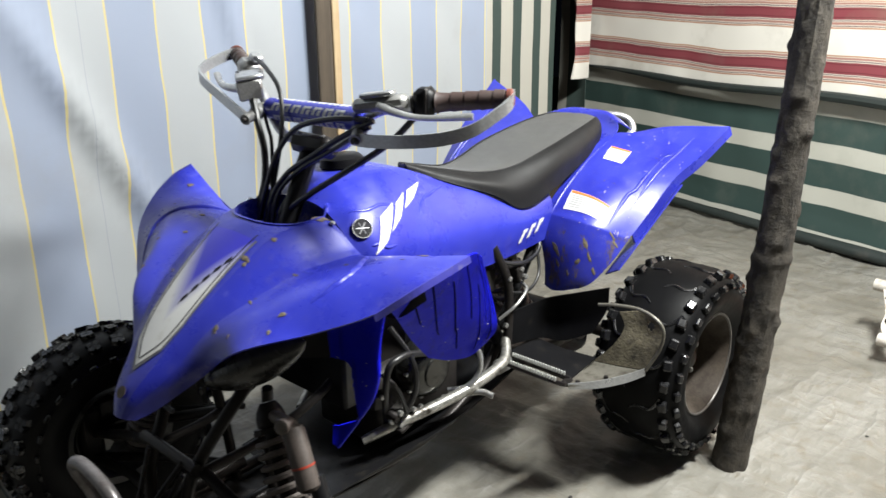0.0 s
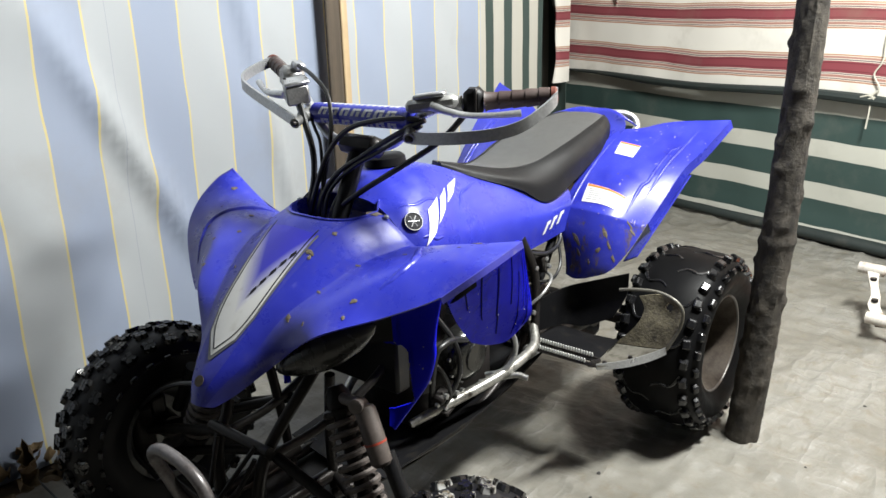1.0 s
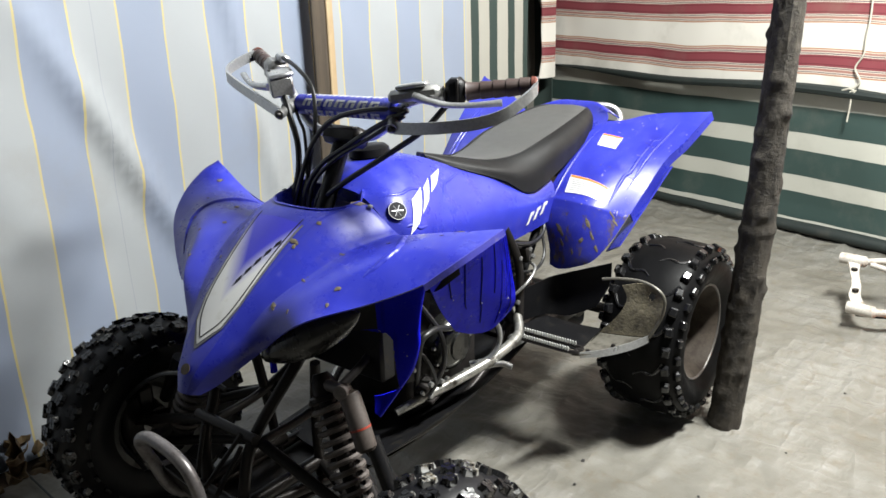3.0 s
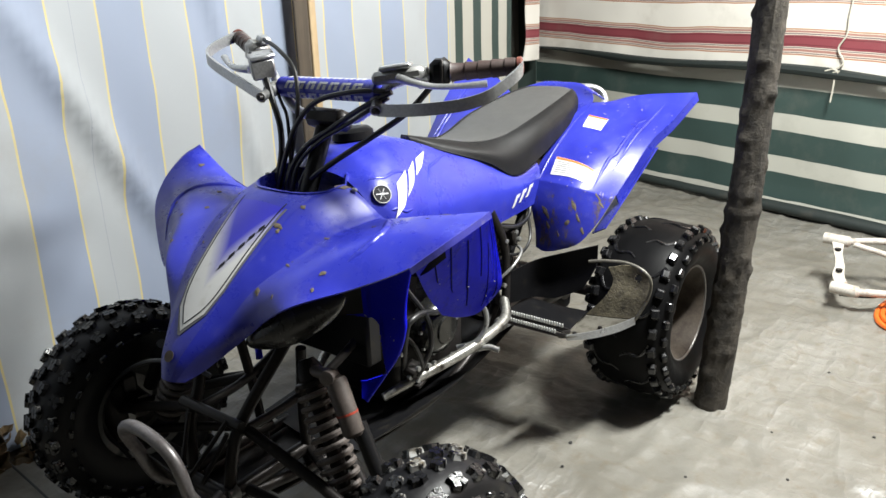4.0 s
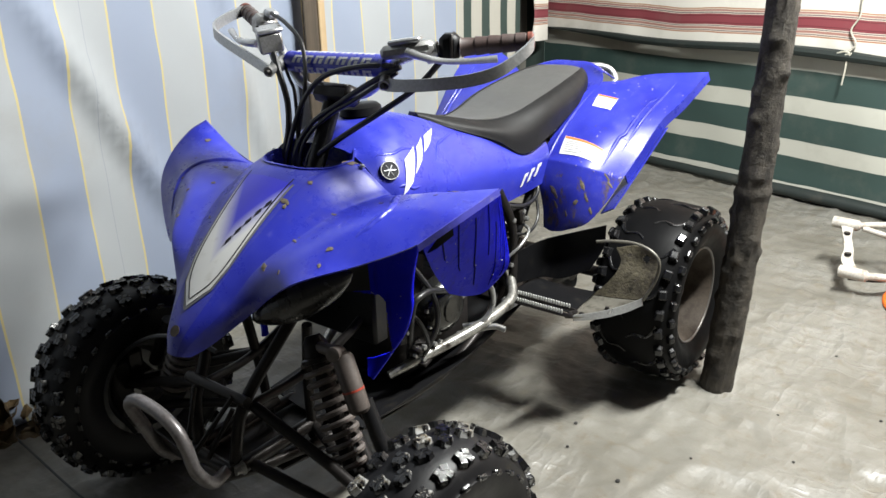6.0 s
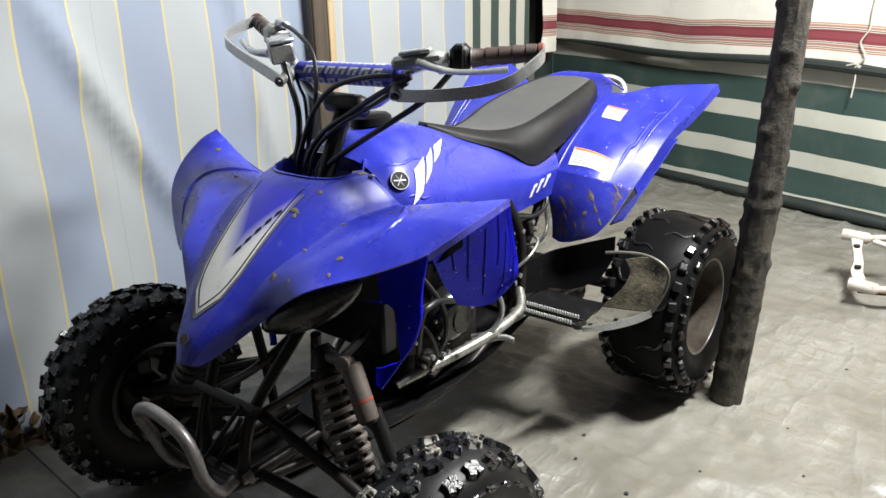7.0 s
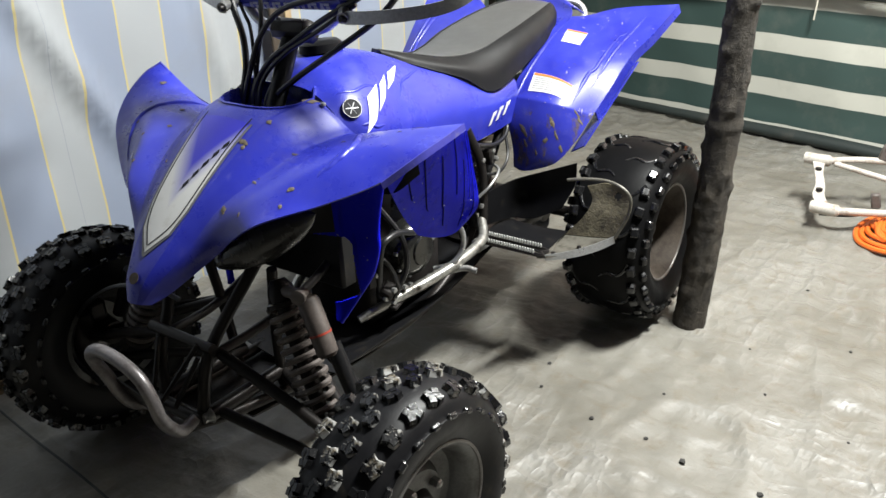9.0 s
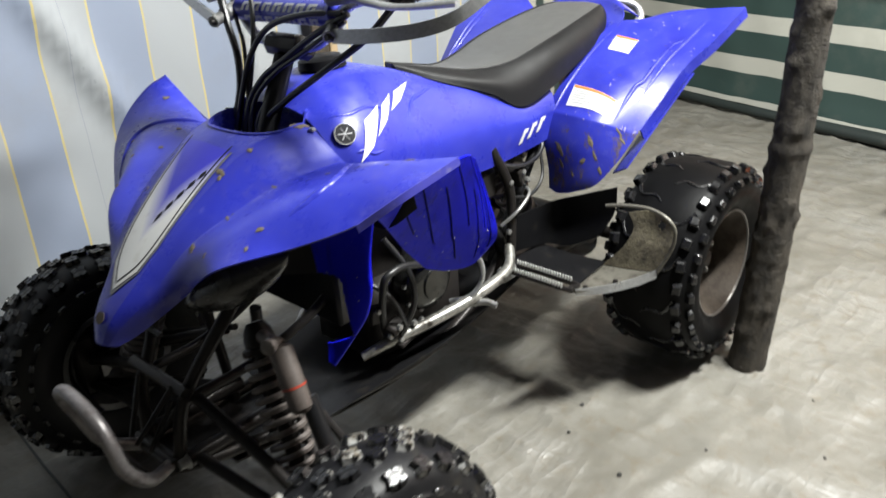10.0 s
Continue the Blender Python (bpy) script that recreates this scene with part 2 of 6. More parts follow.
def floor_material():
    n = Nodes("grey_floor_sheet", 0.4)
    big = n.noise(2.2, 6, 0.6)
    mid = n.noise(9, 6, 0.65)
    col = n.mix(n.ramp(big, 0.35, 0.65), (0.128, 0.120, 0.100), (0.182, 0.174, 0.152))
    col = n.mix(n.ramp(mid, 0.55, 0.75, 0, 0.45), col, (0.109, 0.0975, 0.0735))
    col = n.mix(n.ramp(n.noise(60, 4, 0.7), 0.66, 0.74, 0, 0.5), col, (0.0975, 0.075, 0.0525))
    col = n.mix(n.ramp(n.noise(16, 5, 0.6, (1.4, 0.4, 1)), 0.60, 0.72, 0, 0.35), col, (0.24, 0.23, 0.205))
    def ridges(scale, stretch, sharp):
        """Thin raised lines where a noise crosses its middle."""
        line = n.math("SUBTRACT", 1.0, n.math("MULTIPLY", n.math("ABSOLUTE", n.math("SUBTRACT", n.noise(scale, 2.5, 0.5, stretch), 0.5)), 4.0))
        return n.math("POWER", n.math("MAXIMUM", line, 0.0), sharp)
    creases = n.math("ADD", n.math("ADD", ridges(5.0, (1.9, 0.5, 1), 3.0), n.math("MULTIPLY", ridges(7.5, (0.6, 1.4, 1), 4.0), 0.6)), n.math("MULTIPLY", ridges(15.0, (1.5, 0.6, 1), 3.0), 0.35))
    patchy = n.ramp(n.noise(1.7, 3), 0.40, 0.62)
    creases = n.math("MULTIPLY", creases, patchy)
    col = n.mix(n.ramp(creases, 0.2, 1.2, 0, 0.35), col, (0.27, 0.265, 0.25))
    col = n.mix(n.ramp(n.noise(15, 6, 0.75), 0.53, 0.70, 0, 0.6), col, (0.122, 0.097, 0.062))
    n.color(col)
    n.rough(n.ramp(mid, 0.3, 0.7, 0.36, 0.58))
    soft = n.noise(6.5, 3, 0.5, (0.6, 1.2, 1))
    fine = n.noise(42, 4, 0.6)
    n.bump(n.math("ADD", n.math("ADD", n.math("MULTIPLY", soft, 0.7), n.math("MULTIPLY", fine, 0.10)), n.math("MULTIPLY", creases, 0.20)), 0.75, 0.030)
    return n.mat


M_FLOOR = floor_material()
M_SOIL = surface("soil", (0.0525, 0.0375, 0.0263), 0.9, dirt=(0.105, 0.075, 0.045), amount=0.5, scale=12, bump=0.6, depth=0.01)


def bark_material():
    n = Nodes("grey_brown_bark", 0.85)
    a = n.noise(20, 8, 0.75, (1, 1, 0.7))
    b = n.noise(85, 5, 0.75, (1, 1, 1.2))
    col = n.mix(n.ramp(a, 0.35, 0.68), (0.014, 0.0118, 0.0095), (0.074, 0.062, 0.047))
    col = n.mix(n.ramp(b, 0.58, 0.75, 0, 0.6), col, (0.0188, 0.015, 0.0135))
    n.color(col)
    n.bump(n.math("ADD", a, n.math("MULTIPLY", b, 0.7)), 1.0, 0.010)
    return n.mat


M_BARK = bark_material()


def wood_material(name, a, b):
    n = Nodes(name, 0.75)
    g = n.noise(30, 6, 0.6, (1, 1, 0.06))
    n.color(n.mix(n.ramp(n.noise(4, 4), 0.5, 0.75, 0, 0.6), n.mix(n.ramp(g, 0.35, 0.65), a, b), tuple(0.5 * c for c in a)))
    n.bump(g, 0.4, 0.002)
    return n.mat


M_WOOD = wood_material("dark_timber", (0.036, 0.027, 0.018), (0.080, 0.060, 0.040))
M_WOODEDGE = wood_material("pale_timber", (0.315, 0.225, 0.12), (0.435, 0.33, 0.203))


def lens_material():
    n = Nodes("smoked_headlight", 0.12)
    n.color(n.mix(n.ramp(n.noise(12, 3), 0.4, 0.8), (0.012, 0.012, 0.012), (0.045, 0.043, 0.040)))
    n.rough(n.ramp(n.noise(25, 4), 0.4, 0.7, 0.12, 0.4))
    return n.mat


M_LENS = lens_material()


# ---- geometry helpers ----
class Geo:
    """Vertices and faces that grow into one mesh."""

    def __init__(self):
        self.v, self.f, self.uv = [], [], []

    def add(self, verts, faces):
        k = len(self.v)
        self.v += [tuple(float(c) for c in p) for p in verts]
        self.f += [tuple(i + k for i in f) for f in faces]
        return self

    def join(self, other, m=None):
        return self.add([tuple(m @ Vector(p)) for p in other.v] if m else other.v, other.f)

    def mirrored(self):
        g = Geo()
        g.v = [(-x, y, z) for x, y, z in self.v]
        g.f = [tuple(reversed(f)) for f in self.f]
        return g

    def mesh(self, name, material, smooth=True, angle=38):
        me = bpy.data.meshes.new(name)
        me.from_pydata(self.v, [], self.f)
        bm = bmesh.new()
        bm.from_mesh(me)
        bmesh.ops.recalc_face_normals(bm, faces=bm.faces)
        bm.to_mesh(me)
        bm.free()
        if smooth:
            for p in me.polygons:
                p.use_smooth = True
            me.set_sharp_from_angle(angle=radians(angle))
        me.materials.append(material)
        return me


def part(name, geo, material, parent, label="", smooth=True, angle=38):
    """One mesh object under a thing or under a part."""
    ob = new(name, geo.mesh(name, material, smooth, angle))
    ob.parent = parent
    return tagged(ob, label)


def thing(name, geo, material, label, category, kind="", group="", smooth=True):
    return tagged(new(name, geo.mesh(name, material, smooth)), label, category, group, kind)


def empty(name, label, category, place=(0, 0, 0), kind="", group=""):
    ob = new(name)
    ob.matrix_basis = Matrix.Translation(place)
    ob.empty_display_size = 0.05
    return tagged(ob, label, category, group, kind)


def curve(points, n, closed=False):
    """A smooth line through the points."""
    p = np.array(points, float)
    k = len(p)
    if k == 2:
        return np.array([p[0] + (p[1] - p[0]) * i / (n - 1) for i in range(n)])
    out = []
    for i in range(n):
        s = i / n * k if closed else i / (n - 1) * (k - 1)
        j = min(int(s), k - 1 if closed else k - 2)
        t = s - j
        if closed:
            a, b, c, d = (p[(j + q) % k] for q in (-1, 0, 1, 2))
        else:
            b, c = p[j], p[j + 1]
            a = p[j - 1] if j else 2 * b - c
            d = p[j + 2] if j + 2 < k else 2 * c - b
        out.append(0.5 * (2 * b + (c - a) * t + (2 * a - 5 * b + 4 * c - d) * t * t + (3 * b - a - 3 * c + d) * t ** 3))
    return np.array(out)


def net(rows, nu, nv):
    """A smooth grid of nv by nu places through rows of control points."""
    a = np.array([curve(r, nu) for r in rows])
    return np.array([curve(a[:, i], nv) for i in range(nu)]).transpose(1, 0, 2)


def both(rows):
    """Rows from the middle outwards, carried over to the other side too."""
    return [[(-x, y, z) for x, y, z in reversed(r[1:])] + list(r) for r in rows]


def creased(row, where, tight=0.14):
    """A row of points with the named ones doubled, so that the surface folds there."""
    out = []
    for k, p in enumerate(row):
        if k in where:
            p = np.array(p, float)
            out += [tuple(p + (np.array(row[k - 1]) - p) * tight), tuple(p + (np.array(row[k + 1]) - p) * tight)]
        else:
            out.append(p)
    return out


def sheet(a, thick, skip=None):
    """A sheet over a grid, with thickness and closed rims."""
    nv, nu = a.shape[:2]
    du, dv = np.gradient(a, axis=1), np.gradient(a, axis=0)
    nrm = np.cross(du, dv)
    nrm /= np.maximum(np.linalg.norm(nrm, axis=2, keepdims=True), 1e-9)
    lower = a - nrm * thick
    verts = list(a.reshape(-1, 3)) + list(lower.reshape(-1, 3))
    k = nv * nu
    keep = {(j, i) for j in range(nv - 1) for i in range(nu - 1)
            if not (skip and skip(a[j:j + 2, i:i + 2].reshape(-1, 3).mean(0)))}
    faces = []
    for j, i in keep:
        q = (j * nu + i, j * nu + i + 1, (j + 1) * nu + i + 1, (j + 1) * nu + i)
        faces += [q, tuple(x + k for x in reversed(q))]
        for (dj, di), (s, e) in (((-1, 0), (0, 1)), ((0, 1), (1, 2)), ((1, 0), (2, 3)), ((0, -1), (3, 0))):
            if (j + dj, i + di) not in keep:
                faces.append((q[e], q[s], q[s] + k, q[e] + k))
    return Geo().add(verts, faces)


def tube(path, r, sides=10, caps=True, closed=False, flat=1.0):
    """A round bar along a line; r may change along it; flat squeezes it in height."""
    p = np.array(path, float)
    n = len(p)
    rr = np.interp(np.linspace(0, 1, n), np.linspace(0, 1, len(r)), r) if isinstance(r, (list, tuple)) else np.full(n, r)
    tan = np.gradient(p, axis=0)
    if closed:
        tan = np.roll(p, -1, 0) - np.roll(p, 1, 0)
    tan /= np.maximum(np.linalg.norm(tan, axis=1, keepdims=True), 1e-9)
    up = np.array((0, 0, 1.0)) if abs(tan[0][2]) < 0.9 else np.array((1.0, 0, 0))
    verts = []
    for i in range(n):
        side = np.cross(tan[i], up)
        side /= np.linalg.norm(side)
        up = np.cross(side, tan[i])
        for k in range(sides):
            w = 2 * math.pi * k / sides
            verts.append(p[i] + rr[i] * (math.cos(w) * side + flat * math.sin(w) * up))
    faces = []
    for i in range(n if closed else n - 1):
        j = (i + 1) % n
        for k in range(sides):
            m = (k + 1) % sides
            faces.append((i * sides + k, i * sides + m, j * sides + m, j * sides + k))
    if caps and not closed:
        faces += [tuple(range(sides))[::-1], tuple((n - 1) * sides + k for k in range(sides))]
    return Geo().add(verts, faces)


def rod(a, b, r, sides=10):
    return tube([a, b], r, sides)


def bent(points, r, n=30, sides=10, **more):
    return tube(curve(points, n), r, sides, **more)


def lathe(profile, sides=32, closed=False):
    """A turned body round the x axis; the profile holds (x, radius)."""
    verts = [(x, r * math.cos(2 * math.pi * k / sides), r * math.sin(2 * math.pi * k / sides)) for x, r in profile for k in range(sides)]
    n = len(profile)
    faces = []
    for i in range(n if closed else n - 1):
        j = (i + 1) % n
        for k in range(sides):
            m = (k + 1) % sides
            faces.append((i * sides + k, i * sides + m, j * sides + m, j * sides + k))
    if not closed:
        faces += [tuple(range(sides)), tuple((n - 1) * sides + k for k in range(sides))]
    return Geo().add(verts, faces)


def block(size, at=(0, 0, 0), bevel=0.004, turn=(0, 0, 0), taper=1.0):
    """A bevelled block; its top may be narrower."""
    bm = bmesh.new()
    bmesh.ops.create_cube(bm, size=1.0)
    for v in bm.verts:
        s = taper if v.co.z > 0 else 1.0
        v.co = Vector((v.co.x * size[0] * s, v.co.y * size[1] * s, v.co.z * size[2]))
    if bevel:
        bmesh.ops.bevel(bm, geom=bm.edges[:], offset=min(bevel, 0.3 * min(size)), segments=1, affect="EDGES")
    m = pose(*at, *turn)
    g = Geo().add([tuple(m @ v.co) for v in bm.verts], [tuple(v.index for v in f.verts) for f in bm.faces])
    bm.free()
    return g


def place_geo(g, m):
    out = Geo()
    out.v = [tuple(m @ Vector(p)) for p in g.v]
    out.f = list(g.f)
    return out


def spring(a, b, r, wire, turns, n=16, sides=6):
    a, b = Vector(a), Vector(b)
    axis = (b - a).normalized()
    s = axis.orthogonal().normalized()
    t = axis.cross(s)
    steps = int(turns * n)
    return tube([a + (b - a) * (i / steps) + r * (math.cos(2 * math.pi * i / n) * s + math.sin(2 * math.pi * i / n) * t) for i in range(steps + 1)], wire, sides)


def turned(a, b, profile, sides=20):
    """A turned body from a to b; the profile holds (share of the way, radius)."""
    a, b = Vector(a), Vector(b)
    length = (b - a).length
    m = Matrix.Translation(a) @ Vector((1, 0, 0)).rotation_difference(b - a).to_matrix().to_4x4()
    return place_geo(lathe([(s * length, r) for s, r in profile], sides), m)


def draped(tree, way, corners, lift, nu=8, nv=8, thick=0.0006):
    """A thin print laid on a surface: four corners, projected along way."""
    a, b, c, d = (Vector(p) for p in corners)
    way = Vector(way).normalized()
    grid = np.zeros((nv, nu, 3))
    for j in range(nv):
        for i in range(nu):
            s, t = i / (nu - 1), j / (nv - 1)
            p = (a * (1 - s) + b * s) * (1 - t) + (d * (1 - s) + c * s) * t
            hit, normal, _, _ = tree.ray_cast(p - way * 0.5, way)
            if hit is None:
                hit, normal, _, _ = tree.find_nearest(p)
            if normal.dot(way) > 0:
                normal = -normal
            grid[j, i] = hit + normal * lift
    return sheet(grid, -thick)


# ---- the setting ----
def wall(name, place, span, height, material, label, folds, nu=90, nv=40, thick=0.004):
    """A hung cloth: place(u, v, fold) gives the point; u and v in metres go into its print."""
    us, vs = np.linspace(*span, nu), np.linspace(*height, nv)
    grid = np.array([[place(u, v, folds(u, v)) for u in us] for v in vs])
    g = sheet(grid, thick)
    me = g.mesh(name, material, True, 60)
    uv = me.uv_layers.new(name="print")
    where = [(u, v) for v in vs for u in us] * 2
    for loop in me.loops:
        uv.data[loop.index].uv = where[loop.vertex_index]
    return tagged(new(name, me), label, "tarpaulin wall", kind="structure")


def left_fold(u, v):
    hang = 0.022 * noise.noise(Vector((u * 2.4, v * 0.5, 3.1))) + 0.012 * noise.noise(Vector((u * 5 + v * 3.2, v * 1.5, 8.2)))
    d = (u - 0.52) + 0.55 * (v - 0.6)
    crease = 0.035 * math.exp(-(d / 0.045) ** 2) * min(1, max(0, (1.5 - v) * 2)) * min(1, max(0, (v - 0.2) * 3))
    e = (u - 0.95) + 0.22 * (v - 0.8)
    return hang + crease + 0.02 * math.exp(-(e / 0.03) ** 2) + 0.05 * max(0, 0.12 - v)


wall("wall_left", lambda u, v, f: (-1.03 + f, u, v), (-3.4, 2.232), (-0.02, 2.95), M_BLUECLOTH,
     "pale blue and white striped canvas hung as a wall", left_fold, 225, 70)
wall("wall_left_rear", lambda u, v, f: (-1.05 + f, u, v), (2.19, 2.83), (0.0, 2.95), M_GREENUP,
     "dark green and cream upright striped canvas at the corner", lambda u, v: 0.015 * noise.noise(Vector((u * 6, v * 0.6, 1))), 40, 40)
def back_y(x):
    """The back wall runs askew: nearer at its open end."""
    return 3.66 - 0.30 * x


wall("wall_corner", lambda u, v, f: (u, back_y(u) - 0.06 + f, v), (-1.92, -1.66), (0.0, 2.95), M_GREENCORNER,
     "cream and grey-green canvas strip hung in the corner", lambda u, v: 0.03 * noise.noise(Vector((u * 5, v * 0.9, 6))), 24, 40)
wall("wall_back_lower", lambda u, v, f: (u, back_y(u) + f - 0.10 * max(0, 0.14 - v), v), (-1.72, 3.88), (0.03, 0.80), M_GREENLEVEL,
     "green and grey banded tarpaulin hung below the striped cloth",
     lambda u, v: 0.022 * noise.noise(Vector((u * 1.8, v * 1.2, 5))) + 0.010 * noise.noise(Vector((u * 6, v * 3, 2))), 130, 40)
wall("wall_back_upper", lambda u, v, f: (u, back_y(u) - 0.05 + f, v + 0.010 * math.sin(u * 3.1 + 0.6)), (-1.66, 3.88), (0.765, 2.95), M_REDCLOTH,
     "cream cloth with dark red bands hung across the back", lambda u, v: 0.02 * noise.noise(Vector((u * 2.2, v * 1.5, 7))) + 0.008 * noise.noise(Vector((u * 7, v * 4, 4))), 130, 60)
# Unseen walls and roof added to close the space and swallow bounced light.
wall("wall_right", lambda u, v, f: (3.85 + f, u, v), (-3.4, 3.3), (-0.02, 2.95), M_UNSEENCLOTH, "unseen near-black cloth added to close the open side",
     lambda u, v: 0.02 * noise.noise(Vector((u * 2, v, 9))), 40, 16)
wall("wall_front", lambda u, v, f: (u, -3.35 + f, v), (-1.1, 3.9), (-0.02, 2.95), M_UNSEENCLOTH, "unseen near-black cloth added to close the shelter",
     lambda u, v: 0.02 * noise.noise(Vector((u * 2, v, 12))), 40, 16)
wall("ceiling", lambda u, v, f: (u, v, 2.94 + f), (-1.95, 3.9), (-3.4, 4.3), M_UNSEENCLOTH, "unseen near-black cloth added as the roof",
     lambda u, v: 0.03 * noise.noise(Vector((u * 2, v, 15))), 40, 40)

# dark fold where the lower tarpaulin is turned over, and the roll at the floor
g = bent([(x, back_y(x) - 0.075 + 0.01 * math.sin(4 * x), 0.766 + 0.012 * math.sin(3.7 * x + 1)) for x in np.linspace(-1.62, 3.8, 34)], [0.006, 0.024, 0.022, 0.028, 0.012, 0.026, 0.024, 0.02, 0.026], 150, 8, flat=1.0)
tagged(new("trim_fold", g.mesh("trim_fold", M_HEM)), "dark green folded edge of the tarpaulin", "tarpaulin edge", kind="structure")
g = bent([(x, back_y(x) - 0.07 + 0.025 * math.sin(2.3 * x), 0.028) for x in np.linspace(-1.6, 3.8, 32)], [0.036, 0.028, 0.040, 0.030, 0.036, 0.030], 130, 12, flat=0.85)
tagged(new("trim_roll", g.mesh("trim_roll", M_HEM)), "rolled dark foot of the tarpaulin lying on the floor", "tarpaulin edge", kind="structure")


def corner_hang():
    """The red cloth's free end, which hangs loose at the corner."""
    rows = [[(-1.648 + 0.02 * math.sin(9 * z) + 0.008 * math.sin(23 * z), 3.93 + 0.015 * math.sin(13 * z), z), (-1.622 + 0.008 * math.sin(17 * z), 3.89 + 0.02 * math.sin(8 * z), z), (-1.60 + 0.012 * math.sin(11 * z), 3.93, z), (-1.58, 4.02, z)]
            for z in np.linspace(0.70, 2.3, 24)]
    a = net(rows, 20, 70)
    me = sheet(a, 0.003).mesh("cloth_end", M_REDCLOTH, True, 60)
    uv = me.uv_layers.new(name="print")
    for loop in me.loops:
        c = me.vertices[loop.vertex_index].co
        uv.data[loop.index].uv = (c.x, c.z + 0.03)
    tagged(new("hanging_cloth", me), "loose crumpled end of the red and cream cloth", "cloth")


corner_hang()

# floor sheet with soft wrinkles, on soil
fx, fy = np.linspace(-1.0, 3.9, 320), np.linspace(-3.4, 4.15, 480)


def floor_height(x, y):
    r = 0.006 * noise.noise(Vector((x * 2.5, y * 2.5, 0.3)))
    for s, (a, b) in ((0.010, (6, 2.6)), (0.009, (3, 9)), (0.004, (16, 11))):
        w = 1 - abs(noise.noise(Vector((x * a, y * b, 2.7 + a))))
        r += s * w ** 6
    near = math.hypot(x - 0.64, y - 1.29)
    r += 0.006 * math.exp(-(near / 0.35) ** 2) * max(0, math.sin(9 * math.atan2(y - 1.29, x - 0.64) + 4 * near)) ** 2 * min(1, near / 0.08)
    return min(r, 0.018) - 0.014


floor_grid = np.array([[(x, y, floor_height(x, y)) for x in fx] for y in fy])
floor_mesh = sheet(floor_grid, 0.003, lambda p: p[0] < -0.93 and p[1] < 0.12 + 0.1 * math.sin(9 * p[0])).mesh("floor", M_FLOOR, True, 80)
tagged(new("floor", floor_mesh), "wrinkled dusty grey plastic sheet on the ground", "floor", kind="structure")
g = bent([(-0.93, -0.150, 0.003), (-0.79, -0.162, 0.004), (-0.59, -0.180, 0.004), (-0.41, -0.192, 0.004), (-0.21, -0.210, 0.003), (0.10, -0.25, 0.003)], 0.0035, 40, 6, flat=0.6)
tagged(new("trim_seam", g.mesh("trim_seam", M_HEM)), "dark overlapping edge of the floor sheet", "floor seam", kind="structure")
g = Geo().add([(-8, -8, -0.03), (9, -8, -0.03), (9, 9, -0.03), (-8, 9, -0.03)], [(0, 1, 2, 3)])
tagged(new("ground", g.mesh("ground", M_SOIL, False)), "bare brown soil under the sheet", "ground", kind="structure")


def post():
    """A leaning unpeeled tree trunk that holds up the roof."""
    base, top = np.array((0.625, 1.328, -0.02)), np.array((0.80, 1.36, 2.94))
    n, sides = 330, 40
    knots = [(0.645, 0.005, 9), (0.655, 0.010, 2.5), (0.40, 0.006, 4), (0.93, 0.008, 4), (1.13, 0.008, 1.2), (0.2, 0.007, 5.5), (1.02, 0.006, 2.6), (0.5, 0.006, 5.8), (0.78, 0.006, 0.4), (0.86, 0.010, 4.3), (1.20, 0.011, 3.3), (0.58, 0.008, 3.4), (0.30, 0.009, 3.2), (0.46, 0.010, 0.2), (0.99, 0.009, 5.9), (1.08, 0.008, 4.9), (0.12, 0.007, 4.4), (0.70, 0.008, 5.2)]
    verts = []
    for j in range(n):
        s = j / (n - 1)
        c = base + (top - base) * s + np.array((0.012 * math.sin(5 * s + 1), 0.01 * math.sin(7 * s), 0))
        z = c[2]
        for k in range(sides):
            w = 2 * math.pi * k / sides
            r = 0.051 - 0.012 * min(1, s * 2) + 0.0028 * noise.noise(Vector((3 * math.cos(w), 3 * math.sin(w), z * 7)))
            r += 0.0034 * noise.noise(Vector((5 * math.cos(w), 5 * math.sin(w), z * 26)))
            r += 0.0022 * max(0, noise.noise(Vector((1.5 * math.cos(w), 1.5 * math.sin(w), z * 34)))) + 0.0020 * noise.noise(Vector((9 * math.cos(w), 9 * math.sin(w), z * 60)))
            for kz, h, kw in knots:
                around = 1.0 if kw > 6.5 else math.exp(-((math.atan2(math.sin(w - kw), math.cos(w - kw))) / 0.45) ** 2)
                r += h * math.exp(-((z - kz) / 0.016) ** 2) * around
            verts.append(c + r * np.array((math.cos(w), math.sin(w), 0)))
    faces = [(j * sides + k, j * sides + (k + 1) % sides, (j + 1) * sides + (k + 1) % sides, (j + 1) * sides + k) for j in range(n - 1) for k in range(sides)]
    faces += [tuple(range(sides))[::-1], tuple((n - 1) * sides + k for k in range(sides))]
    thing("tree_post", Geo().add(verts, faces), M_BARK, "leaning unpeeled grey-brown trunk used as a post on the floor", "post")


post()

timber = empty("timber_stud", "weathered upright timber stud against the striped canvas", "stud", (-0.95, 1.24, 0))
# Two strips side by side: a dark face and a pale edge.
for name, size, x, y, m, lab in (("stud_face", (0.014, 0.070, 2.94), -0.973, 1.214, M_WOOD, ""), ("stud_edge", (0.018, 0.034, 2.94), -0.970, 1.267, M_WOODEDGE, "pale edge")):
    ob = part(name, block(size, (0, 0, 1.47), 0.003), m, timber, lab, False)
    ob.matrix_basis = pose(x + 0.95, y - 1.24, 0)


